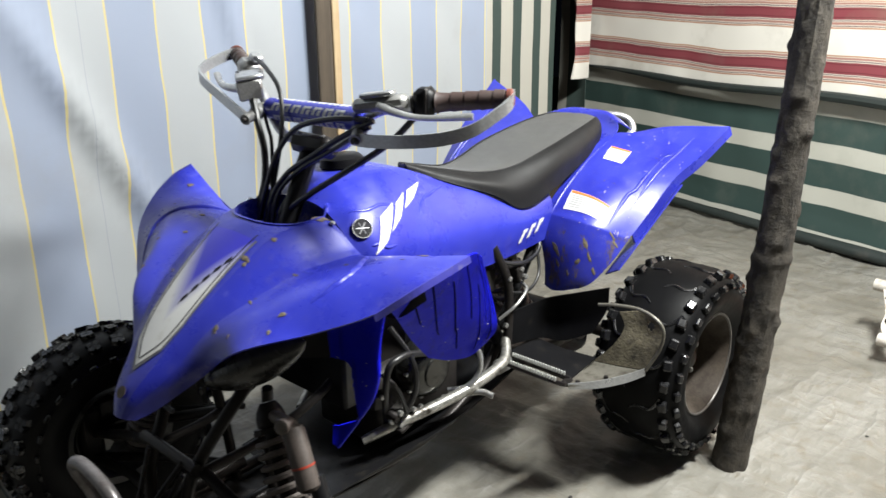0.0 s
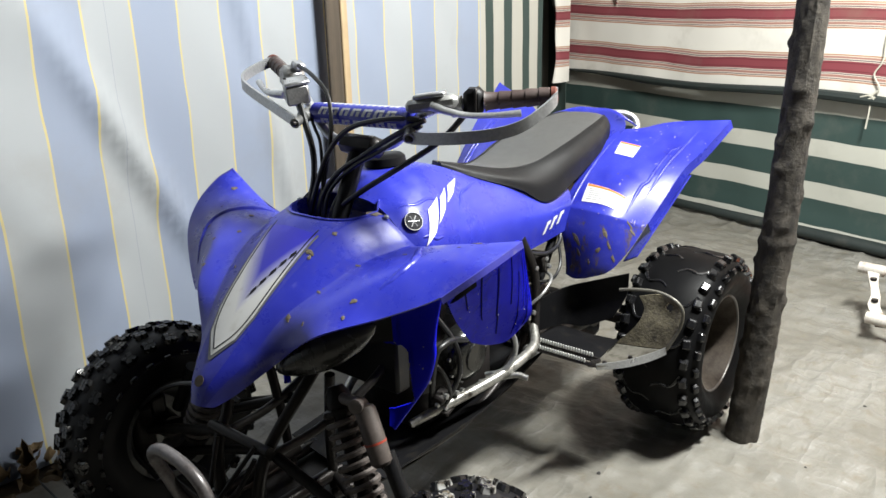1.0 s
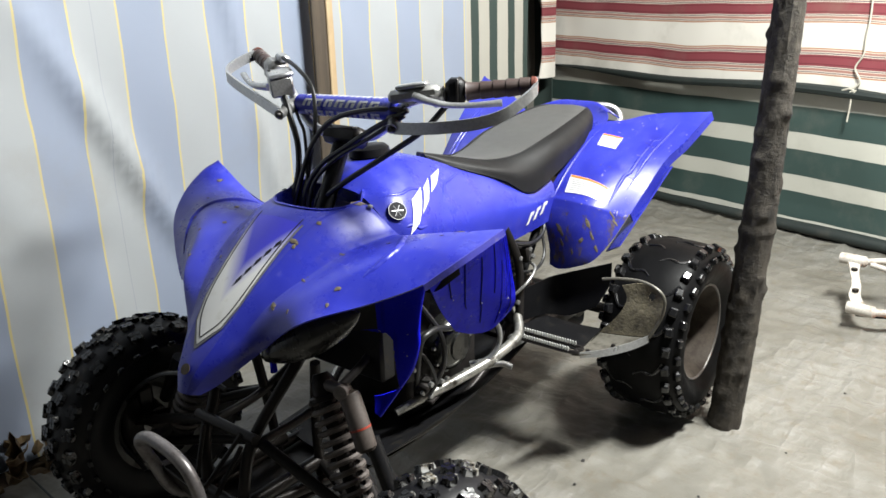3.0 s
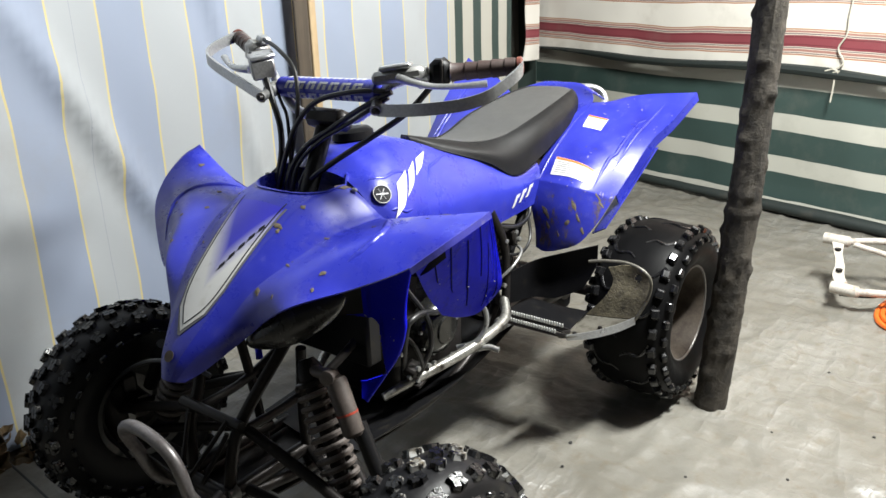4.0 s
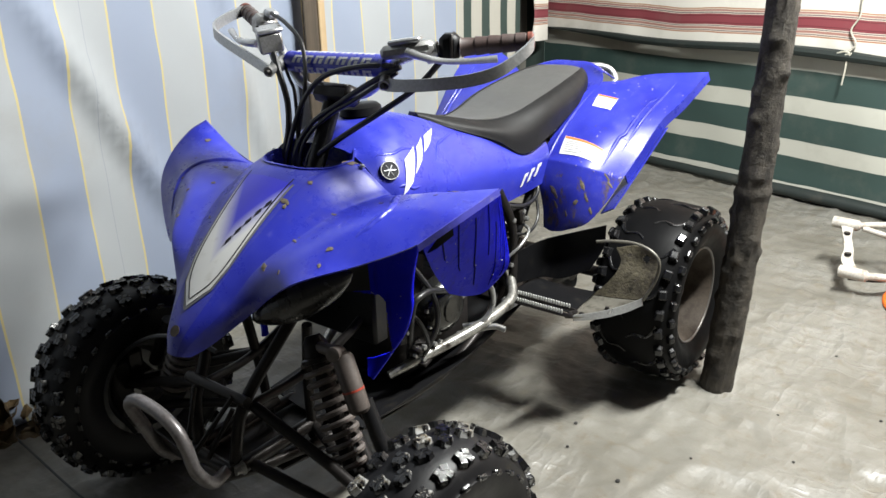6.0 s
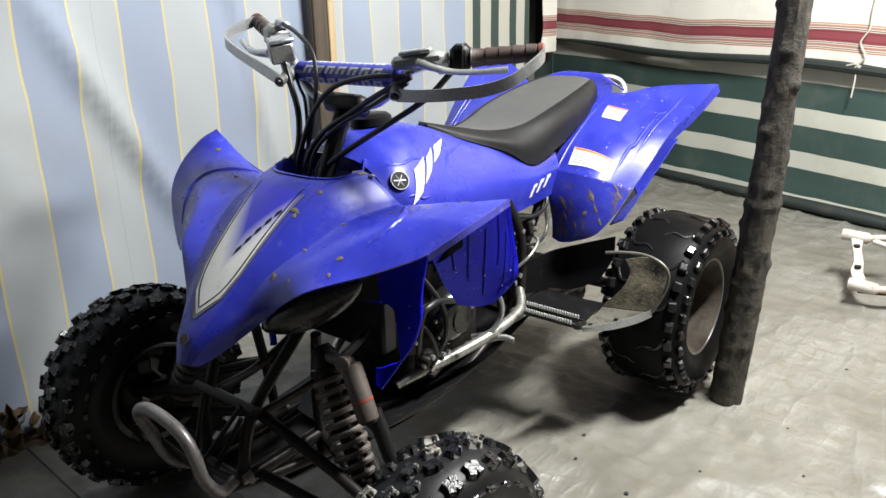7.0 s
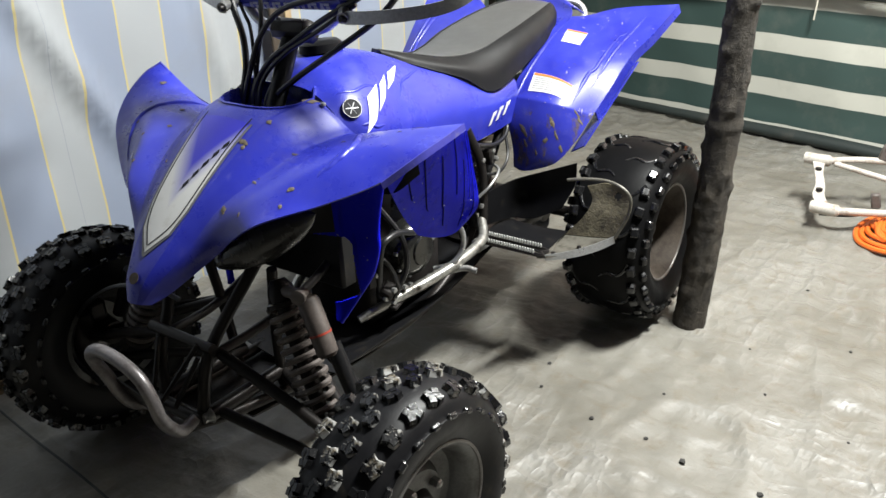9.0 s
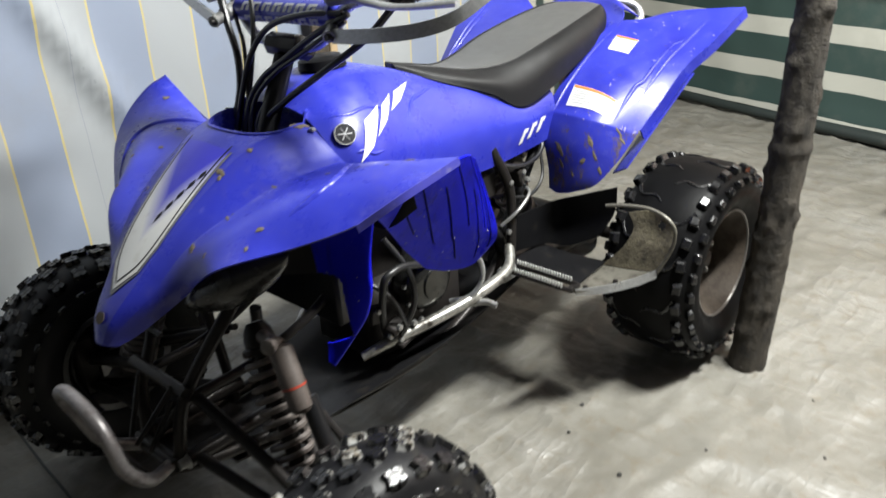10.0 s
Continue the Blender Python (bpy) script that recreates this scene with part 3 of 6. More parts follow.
# ---- things on the floor ----
def swingarm():
    """A stripped rear swing arm lying tilted on the floor."""
    root = empty("swing_arm", "stripped chalky white swing arm with rust lying on the floor", "vehicle part", (0.75, 2.43, 0))
    back = Matrix.Translation((-0.75, -2.43, 0))
    a, b = (0.685, 2.59, 0.195), (0.785, 2.315, 0.085)

    def p(name, g, m=M_SWING, label=""):
        return part(name, place_geo(g, back), m, root, label)

    for q in (a, b):
        p("pivot_tube", turned((q[0] - 0.02, q[1] + 0.01, q[2]), (q[0] + 0.09, q[1] + 0.0, q[2] + 0.0), [(0, 0.014), (0.02, 0.024), (0.9, 0.024), (1, 0.014)]))
    plate = net([[(0.705, 2.57, 0.185), (0.75, 2.58, 0.185)], [(0.73, 2.505, 0.16), (0.76, 2.515, 0.16)], [(0.75, 2.455, 0.13), (0.785, 2.455, 0.13)], [(0.755, 2.39, 0.108), (0.80, 2.39, 0.108)], [(0.78, 2.335, 0.092), (0.83, 2.335, 0.092)]], 6, 20)
    p("cross_plate", sheet(plate, 0.008))
    for y, z in ((2.525, 0.185), (2.41, 0.137)):
        x = 0.76 - (y - 2.455) * 0.3
        p("plate_hole", turned((x, y, z - 0.012), (x, y, z - 0.003), [(0, 0.013), (1, 0.013)], 14), M_DARKMETAL, "dark round hole")
    p("arm_tube", bent([(0.755, 2.59, 0.195), (0.9, 2.66, 0.20), (1.2, 2.74, 0.19), (1.55, 2.72, 0.14)], 0.014, 30, 12))
    p("arm_tube", bent([(0.785, 2.60, 0.185), (0.95, 2.59, 0.16), (1.2, 2.58, 0.12), (1.55, 2.60, 0.09)], 0.012, 30, 12))
    p("arm_tube", bent([(0.855, 2.315, 0.085), (0.98, 2.36, 0.085), (1.2, 2.46, 0.08), (1.55, 2.55, 0.07)], 0.015, 30, 12))
    p("arm_tube", bent([(0.80, 2.33, 0.06), (0.90, 2.36, 0.062), (1.0, 2.44, 0.066), (1.2, 2.50, 0.072), (1.55, 2.58, 0.06)], 0.010, 30, 12), M_DARKMETAL, "rusty lower brace")
    p("bracket", block((0.045, 0.03, 0.07), (0.96, 2.68, 0.235), 0.006, (0, 15, 10)), M_SHOCK)
    p("bracket", block((0.035, 0.03, 0.06), (0.985, 2.38, 0.13), 0.006, (0, -10, 10)), M_SHOCK)
    p("axle_carrier", turned((1.55, 2.5, 0.085), (1.55, 2.78, 0.10), [(0, 0.05), (1, 0.05)]))


swingarm()

path = []
for k in range(7):
    for i in range(24):
        w = 2 * math.pi * i / 24
        r = 0.225 - 0.018 * k + 0.02 * math.sin(2 * w + k)
        path.append((1.135 + 0.02 * math.sin(k) + r * math.cos(w) * 0.85, 2.375 + 0.015 * math.cos(k * 2) + r * math.sin(w), 0.012 + 0.006 * k + 0.006 * math.sin(3 * w + k)))
path += [(1.2, 2.50, 0.05), (1.4, 2.38, 0.02), (1.9, 2.2, 0.013), (2.4, 2.3, 0.013)]
thing("extension_cable", tube(curve(path, 560), 0.0105, 8), M_CABLE, "coiled bright orange extension cable on the floor", "cable")

hang = [(x, back_y(x) - 0.075, z) for x, z in ((0.47, 1.55), (0.495, 1.20), (0.488, 1.045), (0.486, 0.965), (0.454, 0.898), (0.487, 0.834), (0.456, 0.790), (0.453, 0.714), (0.447, 0.631))]
knot = [(x, back_y(x) - 0.085, z) for x, z in ((0.405, 0.785), (0.445, 0.797), (0.470, 0.780), (0.435, 0.776), (0.475, 0.790))]
string = bent(hang, 0.0045, 60, 6).join(bent(knot, 0.005, 24, 6))
thing("string", string, M_STRING, "knotted pale string hanging on the striped cloth", "string")
tip = net([[(-1.27, 3.965, 1.42), (-1.20, 3.955, 1.43), (-1.13, 3.945, 1.42)], [(-1.245, 3.955, 1.33), (-1.20, 3.940, 1.33), (-1.155, 3.945, 1.34)], [(-1.205, 3.955, 1.225), (-1.198, 3.950, 1.222), (-1.190, 3.950, 1.230)]], 9, 12)
me = sheet(tip, 0.003).mesh("cloth_tip", M_REDCLOTH, True, 60)
uv = me.uv_layers.new(name="print")
for loop in me.loops:
    c = me.vertices[loop.vertex_index].co
    uv.data[loop.index].uv = (c.x, c.z + 0.9 * c.x)
tagged(new("cloth_tip", me), "loose folded tip of striped cloth hanging down", "cloth")

rng = random.Random(4)
for x, y, s in ((1.051, 0.641, 0.008), (0.861, 0.656, 0.009), (0.751, 0.698, 0.006), (0.601, 0.691, 0.007), (0.95, 1.05, 0.004), (1.1, 1.4, 0.005), (0.85, 1.25, 0.004), (1.18, 0.95, 0.004), (0.9, 1.75, 0.005), (0.72, 0.9, 0.004), (0.42, 0.75, 0.005), (0.38, 0.87, 0.006)):
    bm = bmesh.new()
    bmesh.ops.create_icosphere(bm, subdivisions=1, radius=s)
    g = Geo().add([(x + v.co.x * rng.uniform(0.7, 1.4), y + v.co.y * rng.uniform(0.7, 1.4), floor_height(x, y) + s * 0.45 + v.co.z * rng.uniform(0.5, 0.8)) for v in bm.verts], [tuple(v.index for v in f.verts) for f in bm.faces])
    bm.free()
    thing("dirt_crumb", g, M_STONE, "small dark crumb of dirt on the sheet", "dirt", group="crumbs on the floor")


def leaf_geo(length, width, curl, r):
    """One curled dry leaf, lobed, in its own plane."""
    n = 9
    rows = []
    for j in range(n):
        s = j / (n - 1)
        w = width * math.sin(math.pi * min(1, s * 0.96 + 0.03)) * (1 + 0.35 * math.sin(s * 17 + r))
        rows.append([((s - 0.5) * length, k * w, curl * ((s - 0.5) ** 2 * 3 + (k * 1.1) ** 2) * length) for k in (-1, -0.5, 0, 0.5, 1)])
    return sheet(np.array(rows), 0.0012)


litter = Geo()
for _ in range(260):
    x, y = rng.uniform(-1.5, -0.86), rng.uniform(-1.2, 0.16)
    if x > -0.93 and y > -0.1:
        continue
    near = max(0.0, 1 - abs(x + 1.1) / 0.35)
    m = pose(x, y, rng.uniform(-0.02, 0.015 + 0.05 * near), rng.uniform(-35, 35), rng.uniform(-35, 35), rng.uniform(0, 360))
    litter.join(leaf_geo(rng.uniform(0.05, 0.10), rng.uniform(0.015, 0.032), rng.uniform(-0.4, 0.6), rng.random() * 6), m)
thing("leaf_litter", litter, M_LEAF, "heap of dry brown leaves at the foot of the canvas", "leaves", kind="stuff")


# ---- the quad bike ----
quad = empty("quad_bike", "muddy blue sport quad bike with knobbly tyres, parked", "quad bike")


def P(name, geo, material, label="", parent=None, **more):
    return part(name, geo, material, parent or quad, label, **more)


# front cowl: bonnet and both front fenders in one moulding
LEFT = [
    [(0, -0.172, 0.57), (0.014, -0.17, 0.57), (0.024, -0.164, 0.569), (0.031, -0.156, 0.567), (0.036, -0.15, 0.566)],
    [(0, -0.158, 0.612), (0.028, -0.152, 0.614), (0.046, -0.138, 0.607), (0.057, -0.124, 0.596), (0.064, -0.115, 0.588)],
    [(0, -0.112, 0.666), (0.046, -0.106, 0.668), (0.082, -0.088, 0.66), (0.108, -0.070, 0.656), (0.126, -0.050, 0.652)],
    [(0, -0.03, 0.747), (0.066, -0.024, 0.749), (0.115, -0.015, 0.738), (0.18, -0.020, 0.748), (0.236, -0.044, 0.736)],
    [(0, 0.06, 0.826), (0.085, 0.066, 0.821), (0.155, 0.066, 0.786), (0.245, 0.06, 0.796), (0.33, 0.057, 0.766)],
    [(0, 0.14, 0.884), (0.098, 0.148, 0.872), (0.178, 0.148, 0.815), (0.295, 0.142, 0.83), (0.402, 0.137, 0.797)],
    [(0, 0.205, 0.905), (0.112, 0.213, 0.888), (0.192, 0.216, 0.822), (0.325, 0.212, 0.846), (0.442, 0.206, 0.838)],
    [(0, 0.262, 0.912), (0.128, 0.258, 0.89), (0.205, 0.268, 0.826), (0.34, 0.28, 0.854), (0.452, 0.29, 0.858)],
    [(0, 0.285, 0.914), (0.138, 0.28, 0.882), (0.212, 0.288, 0.824), (0.35, 0.318, 0.848), (0.455, 0.338, 0.868)],
]
# the other side's outer edge sits a little further in, knocked out of true
KNOCKED = [(-0.034, -0.150, 0.574), (-0.058, -0.118, 0.600), (-0.105, -0.058, 0.655), (-0.160, -0.004, 0.742), (-0.276, 0.040, 0.698), (-0.422, 0.132, 0.782), (-0.462, 0.195, 0.842), (-0.456, 0.258, 0.896), (-0.442, 0.306, 0.920)]
COWL = [[k] + [(-x * (1 if n not in (2, 3, 4) else 0.94), y, z) for x, y, z in reversed(r[1:-1])] + list(r) for n, (r, k) in enumerate(zip(LEFT, KNOCKED))]
COWL = [creased(r, (2, 3, 5, 6)) for r in COWL]
NU = 109


def cowl_col(c):
    """The net's column for a share of the way across, 0 to 72."""
    return int(round(float(np.interp(c / 9, range(9), (0, 1, 2.5, 4.5, 6, 7.5, 9.5, 11, 12))) * (NU - 1) / 12))


cowl_net = net(COWL, NU, 66)
cowl_geo = sheet(cowl_net, 0.004, lambda p: (p[0] / 0.112) ** 2 + ((p[1] - 0.25) / 0.088) ** 2 < 1)
cowl = P("front_cowl", cowl_geo, M_BLUE, "blue plastic bonnet with swept front fenders")
from mathutils.bvhtree import BVHTree
cowl_tree = BVHTree.FromPolygons([tuple(p) for p in cowl_net.reshape(-1, 3)], [(j * NU + i, j * NU + i + 1, (j + 1) * NU + i + 1, (j + 1) * NU + i) for j in range(65) for i in range(NU - 1)])


def lip(path, drop, thick=0.004):
    """A rim turned down along an edge."""
    a = curve(path, 40)
    return sheet(np.array([a, a + np.array(drop) * 0.5, a + np.array(drop)]), thick)


M_LIP = surface("scuffed_fender_lip", (0.0338, 0.0338, 0.27), 0.5, dirt=(0.15, 0.142, 0.21), amount=0.45, scale=40)
for e in ([r[-1] for r in LEFT[5:]], KNOCKED[5:]):
    s = 1 if e[0][0] > 0 else -1
    P("fender_lip", lip(e, (s * 0.002, 0.003, -0.014)), M_LIP, "scuffed dull rim of the front fender")
P("fender_lip", lip(LEFT[-1][-3:], (0, 0.004, -0.018)), M_BLUE, "folded rear rim of the fender")
P("fender_lip", lip([KNOCKED[-1]] + [(-x, y, z) for x, y, z in reversed(LEFT[-1][2:-1])], (0, 0.004, -0.018)), M_BLUE, "folded rear rim of the fender")
for cols in ([int(c) for c in np.linspace(14, 3, 26)], [int(c) for c in np.linspace(58, 66, 26)]):
    rows_ = [int(r) for r in np.linspace(61, 34, 26)]
    rib = np.array([cowl_net[r, cowl_col(c)] for r, c in zip(rows_, cols)])
    rib = np.array([rib[max(0, k - 2):k + 3].mean(0) for k in range(len(rib))])
    P("fender_ridge", tube(curve(rib, 60) - np.array((0, 0, 0.004)), [0.003, 0.009, 0.010, 0.009, 0.003], 12), M_BLUE, "raised ridge along the front fender")
ring3 = []
for w in np.linspace(0, 2 * math.pi, 41)[:-1]:
    x, y = 0.114 * math.sin(w), 0.25 - 0.09 * math.cos(w)
    h, nrm, _, _ = cowl_tree.ray_cast(Vector((x, y, 1.5)), Vector((0, 0, -1)))
    ring3.append((x, y, (h.z if h else 0.91) + 0.001))
ring3 = np.array(ring3 + ring3[:1])
inner = ring3 * np.array((0.86, 1, 1)) + np.array((0, 0.0, -0.045))
inner[:, 1] = 0.25 + (inner[:, 1] - 0.25) * 0.86
P("bonnet_collar", sheet(np.array([ring3 + np.array((0, 0, 0.002)), 0.5 * (ring3 + inner), inner]), 0.004), M_BLUE, "blue inner wall of the bonnet opening")

# prints on the bonnet
way = (0, 0.55, -0.83)
half = [(-0.118, 0.0), (-0.085, 0.038), (-0.045, 0.053), (0.02, 0.061), (0.07, 0.066), (0.125, 0.072)]


def bonnet_z(y):
    return float(np.interp(y, [-0.17, -0.11, -0.03, 0.06, 0.14], [0.59, 0.668, 0.747, 0.826, 0.884]))


def arrow(grow, lift, material, name, label):
    g = Geo()
    for (y0, w0), (y1, w1) in zip(half, half[1:]):
        w0, w1 = w0 + grow * (1.0 if w0 else 0.6), w1 + grow
        ya = y0 - (grow if w0 < 0.02 else 0)
        g.join(draped(cowl_tree, way, [(-w0, ya, bonnet_z(ya)), (w0, ya, bonnet_z(ya)), (w1, y1, bonnet_z(y1)), (-w1, y1, bonnet_z(y1))], lift, 9, 6))
    P(name, g, material, label)


M_BORDER = surface("dark_grey_border", (0.0975, 0.0975, 0.113), 0.45, dirt=(0.0525, 0.045, 0.045), amount=0.3, scale=40)
arrow(0.0055, 0.0012, M_BORDER, "arrow_border", "dark grey outer border of the print")
arrow(0.0, 0.0022, M_ARROW, "arrow_print", "white arrow print fading into the blue")
for side in (1, -1):
    inset = [(side * max(0.0, w - 0.006), y + 0.01) for y, w in half]
    strip = []
    for shift in (0.0, 0.003):
        row = []
        for x, y in curve(inset, 60):
            p = Vector((x + side * shift, y, bonnet_z(y)))
            hit, nrm, _, _ = cowl_tree.ray_cast(p - Vector(way).normalized() * 0.5, Vector(way).normalized())
            row.append(hit + (nrm if nrm.z > 0 else -nrm) * 0.0034)
        strip.append(row)
    P("arrow_line", sheet(np.array(strip), 0.0005), M_INK, "thin dark line inside the print")
marks = Geo()
for k in range(5):
    x = 0.012 + 0.010 * k
    y = -0.015 + 0.020 * k
    marks.join(draped(cowl_tree, way, [(x, y, bonnet_z(y)), (x + 0.008, y + 0.012, bonnet_z(y + 0.012)), (x + 0.004, y + 0.018, bonnet_z(y + 0.018)), (x - 0.003, y + 0.007, bonnet_z(y + 0.007))], 0.0044, 4, 4))
P("bonnet_marks", marks, M_INK, "slanted dark marks on the white print")


def disc(tree, at, direction, r, lift, sides=24, inner=0.0):
    """A flat round badge laid on a surface."""
    d = Vector(direction).normalized()
    s = d.orthogonal().normalized()
    t = d.cross(s)
    hit, nrm, _, _ = tree.ray_cast(Vector(at) - d * 0.3, d)
    if hit is None:
        hit, nrm, _, _ = tree.find_nearest(Vector(at))
    if nrm.dot(d) > 0:
        nrm = -nrm
    s = nrm.orthogonal().normalized()
    t = nrm.cross(s)
    c = hit + nrm * lift
    grid = np.array([[c + (s * math.cos(w) + t * math.sin(w)) * q for w in np.linspace(0, 2 * math.pi, sides + 1)] for q in (max(inner, 1e-4), (inner + r) / 2, r)])
    return sheet(grid, 0.001)


P("nose_badge", disc(cowl_tree, (0.004, -0.158, 0.620), (0, 0.7, -0.5), 0.012, 0.003), M_RIM, "small round dark grey badge")

# tank cover with the side panels
TANK = both([
    [(0, 0.292, 0.912), (0.085, 0.290, 0.905), (0.150, 0.285, 0.872), (0.188, 0.290, 0.820), (0.190, 0.295, 0.765)],
    [(0, 0.360, 0.950), (0.085, 0.355, 0.940), (0.166, 0.345, 0.888), (0.205, 0.350, 0.818), (0.202, 0.360, 0.735)],
    [(0, 0.460, 0.962), (0.080, 0.460, 0.950), (0.152, 0.460, 0.890), (0.195, 0.460, 0.805), (0.192, 0.470, 0.700)],
    [(0, 0.600, 0.925), (0.055, 0.600, 0.920), (0.112, 0.600, 0.878), (0.168, 0.600, 0.785), (0.170, 0.600, 0.675)],
    [(0, 0.780, 0.850), (0.060, 0.780, 0.848), (0.116, 0.780, 0.838), (0.160, 0.780, 0.765), (0.156, 0.780, 0.655)],
    [(0, 0.950, 0.775), (0.060, 0.950, 0.775), (0.128, 0.950, 0.776), (0.156, 0.955, 0.735), (0.148, 0.965, 0.655)],
    [(0, 1.080, 0.790), (0.060, 1.080, 0.790), (0.122, 1.070, 0.795), (0.157, 1.060, 0.755), (0.158, 1.045, 0.668)],
])
tank_net = net(TANK, 61, 60)
tank = P("tank_cover", sheet(tank_net, 0.004), M_BLUE, "blue tank cover running into the side panels")
tank_tree = BVHTree.FromPolygons([tuple(p) for p in tank_net.reshape(-1, 3)], [(j * 61 + i, j * 61 + i + 1, (j + 1) * 61 + i + 1, (j + 1) * 61 + i) for j in range(59) for i in range(60)])
for side in (1, -1):
    way = (-side, 0, 0)
    x = 0.25 * side
    P("tank_badge", disc(tank_tree, (x, 0.322, 0.868), way, 0.0225, 0.002), M_INK, "round black badge with silver ring")
    P("badge_ring", disc(tank_tree, (x, 0.322, 0.868), way, 0.0220, 0.0035, 24, 0.0205), M_SILVER, "silver ring")
    spokes = Geo()
    hit, nrm, _, _ = tank_tree.ray_cast(Vector((x + side * 0.3, 0.322, 0.868)), Vector(way))
    nrm = nrm if nrm.x * side > 0 else -nrm
    s = nrm.orthogonal().normalized()
    t = nrm.cross(s)
    for k in range(3):
        w = math.pi * k / 3
        d = s * math.cos(w) + t * math.sin(w)
        spokes.join(rod(hit + nrm * 0.003 - d * 0.0145, hit + nrm * 0.003 + d * 0.0145, 0.0014, 4))
    P("badge_bars", spokes, M_SILVER, "silver crossed bars")
    flash = Geo()
    for (ya, za), (yb, zb), (yc, zc), (yd, zd) in (((0.333, 0.812), (0.374, 0.833), (0.436, 0.896), (0.378, 0.880)), ((0.394, 0.846), (0.440, 0.866), (0.492, 0.904), (0.447, 0.893)),
                                                  ((0.466, 0.877), (0.520, 0.885), (0.585, 0.904), (0.512, 0.903))):
        flash.join(draped(tank_tree, way, [(x, ya, za), (x, yb, zb), (x, yc, zc), (x, yd, zd)], 0.0018, 8, 8))
    P("flash_print", flash, M_WHITE, "white slanted flash print")
    letters = Geo()
    for k in range(3):
        y = 0.905 + 0.036 * k
        z = 0.694 + 0.007 * k
        letters.join(draped(tank_tree, way, [(x, y, z - 0.012), (x, y + 0.013, z - 0.010), (x, y + 0.034, z + 0.024), (x, y + 0.020, z + 0.022)], 0.0018, 5, 5))
        letters.join(draped(tank_tree, way, [(x, y + 0.018, z + 0.012), (x, y + 0.034, z + 0.014), (x, y + 0.040, z + 0.024), (x, y + 0.022, z + 0.022)], 0.0018, 5, 5))
    P("side_marks", letters, M_WHITE, "white slanted block marks")
for cols, rows_ in (((43, 45), (3, 24)), ((50, 41), (21, 36)), ((51, 52), (6, 17))):
    path = [tank_net[int(j), int(round(i))] for i, j in zip(np.linspace(*cols, 16), np.linspace(*rows_, 16))]
    for side in (1, -1):
        P("panel_crease", tube(curve([(side * (q[0] - 0.0018), q[1], q[2] - 0.0018) for q in path[::3]], 40), [0.0005, 0.0045, 0.0048, 0.0045, 0.0005], 10), M_BLUE, "sharp moulded crease along the panel")
P("filler_cap", place_geo(lathe([(0, 0.045), (0.004, 0.052), (0.022, 0.050), (0.030, 0.040), (0.032, 0.01)], 28), pose(0, 0.43, 0.955, 0, -95, 0)), M_PLASTIC, "black fuel filler cap")
for s in (1, -1):
    P("cowl_screw", place_geo(lathe([(0, 0.007), (0.004, 0.006), (0.006, 0.002)], 12), pose(s * 0.142, 0.272, 0.884, 0, -80, 0)), M_BRIGHT, "bright round screw")

# seat
SEAT = both([
    [(0, 0.622, 0.930), (0.008, 0.622, 0.929), (0.014, 0.626, 0.924), (0.016, 0.628, 0.916)],
    [(0, 0.720, 0.905), (0.035, 0.720, 0.904), (0.066, 0.720, 0.890), (0.078, 0.722, 0.872)],
    [(0, 0.840, 0.878), (0.062, 0.840, 0.877), (0.112, 0.840, 0.856), (0.122, 0.842, 0.824)],
    [(0, 0.950, 0.882), (0.090, 0.950, 0.878), (0.138, 0.948, 0.836), (0.146, 0.940, 0.772)],
    [(0, 1.090, 0.912), (0.105, 1.090, 0.907), (0.150, 1.088, 0.872), (0.154, 1.076, 0.806)],
    [(0, 1.260, 0.940), (0.098, 1.260, 0.936), (0.138, 1.252, 0.906), (0.144, 1.245, 0.858)],
    [(0, 1.380, 0.955), (0.080, 1.378, 0.950), (0.112, 1.366, 0.926), (0.118, 1.358, 0.890)],
    [(0, 1.440, 0.950), (0.055, 1.432, 0.945), (0.082, 1.415, 0.928), (0.088, 1.408, 0.905)],
])
seat_net = net(SEAT, 41, 50)
seat = P("seat", sheet(seat_net, 0.012), M_SEAT, "black vinyl saddle worn grey on top")
for s, cols in ((1, slice(27, 41)), (-1, slice(0, 14))):
    a = seat_net[:, cols]
    nrm = np.cross(np.gradient(a, axis=1), np.gradient(a, axis=0))
    nrm /= np.maximum(np.linalg.norm(nrm, axis=2, keepdims=True), 1e-9)
    lift = 0.002
    if nrm[25, 4, 0] * s < 0:
        nrm = -nrm
        lift = 0.0145
    P("seat_skirt", sheet(a + nrm * lift, 0.001), M_SEAT_SIDE, "smooth black lower side", parent=seat)
    line = seat_net[:, 27 if s > 0 else 13] + nrm[:, 0 if s > 0 else 13] * lift
    P("seam", tube(line, 0.002, 5), M_SEAT_SIDE, "stitched seam", parent=seat)

# rear fenders and tail
REAR = [
    [(0.170, 1.016, 0.534), (0.200, 1.010, 0.528), (0.232, 1.016, 0.532)],
    [(0.165, 1.020, 0.590), (0.245, 1.005, 0.570), (0.305, 1.028, 0.565)],
    [(0.146, 1.028, 0.660), (0.265, 1.018, 0.650), (0.348, 1.068, 0.628)],
    [(0.134, 1.052, 0.735), (0.280, 1.050, 0.728), (0.368, 1.120, 0.686)],
    [(0.132, 1.150, 0.806), (0.270, 1.140, 0.785), (0.380, 1.205, 0.748)],
    [(0.130, 1.280, 0.872), (0.262, 1.280, 0.848), (0.394, 1.315, 0.826)],
    [(0.140, 1.390, 0.908), (0.260, 1.405, 0.895), (0.416, 1.410, 0.872)],
    [(0.178, 1.448, 0.908), (0.275, 1.495, 0.932), (0.440, 1.545, 0.944)],
]
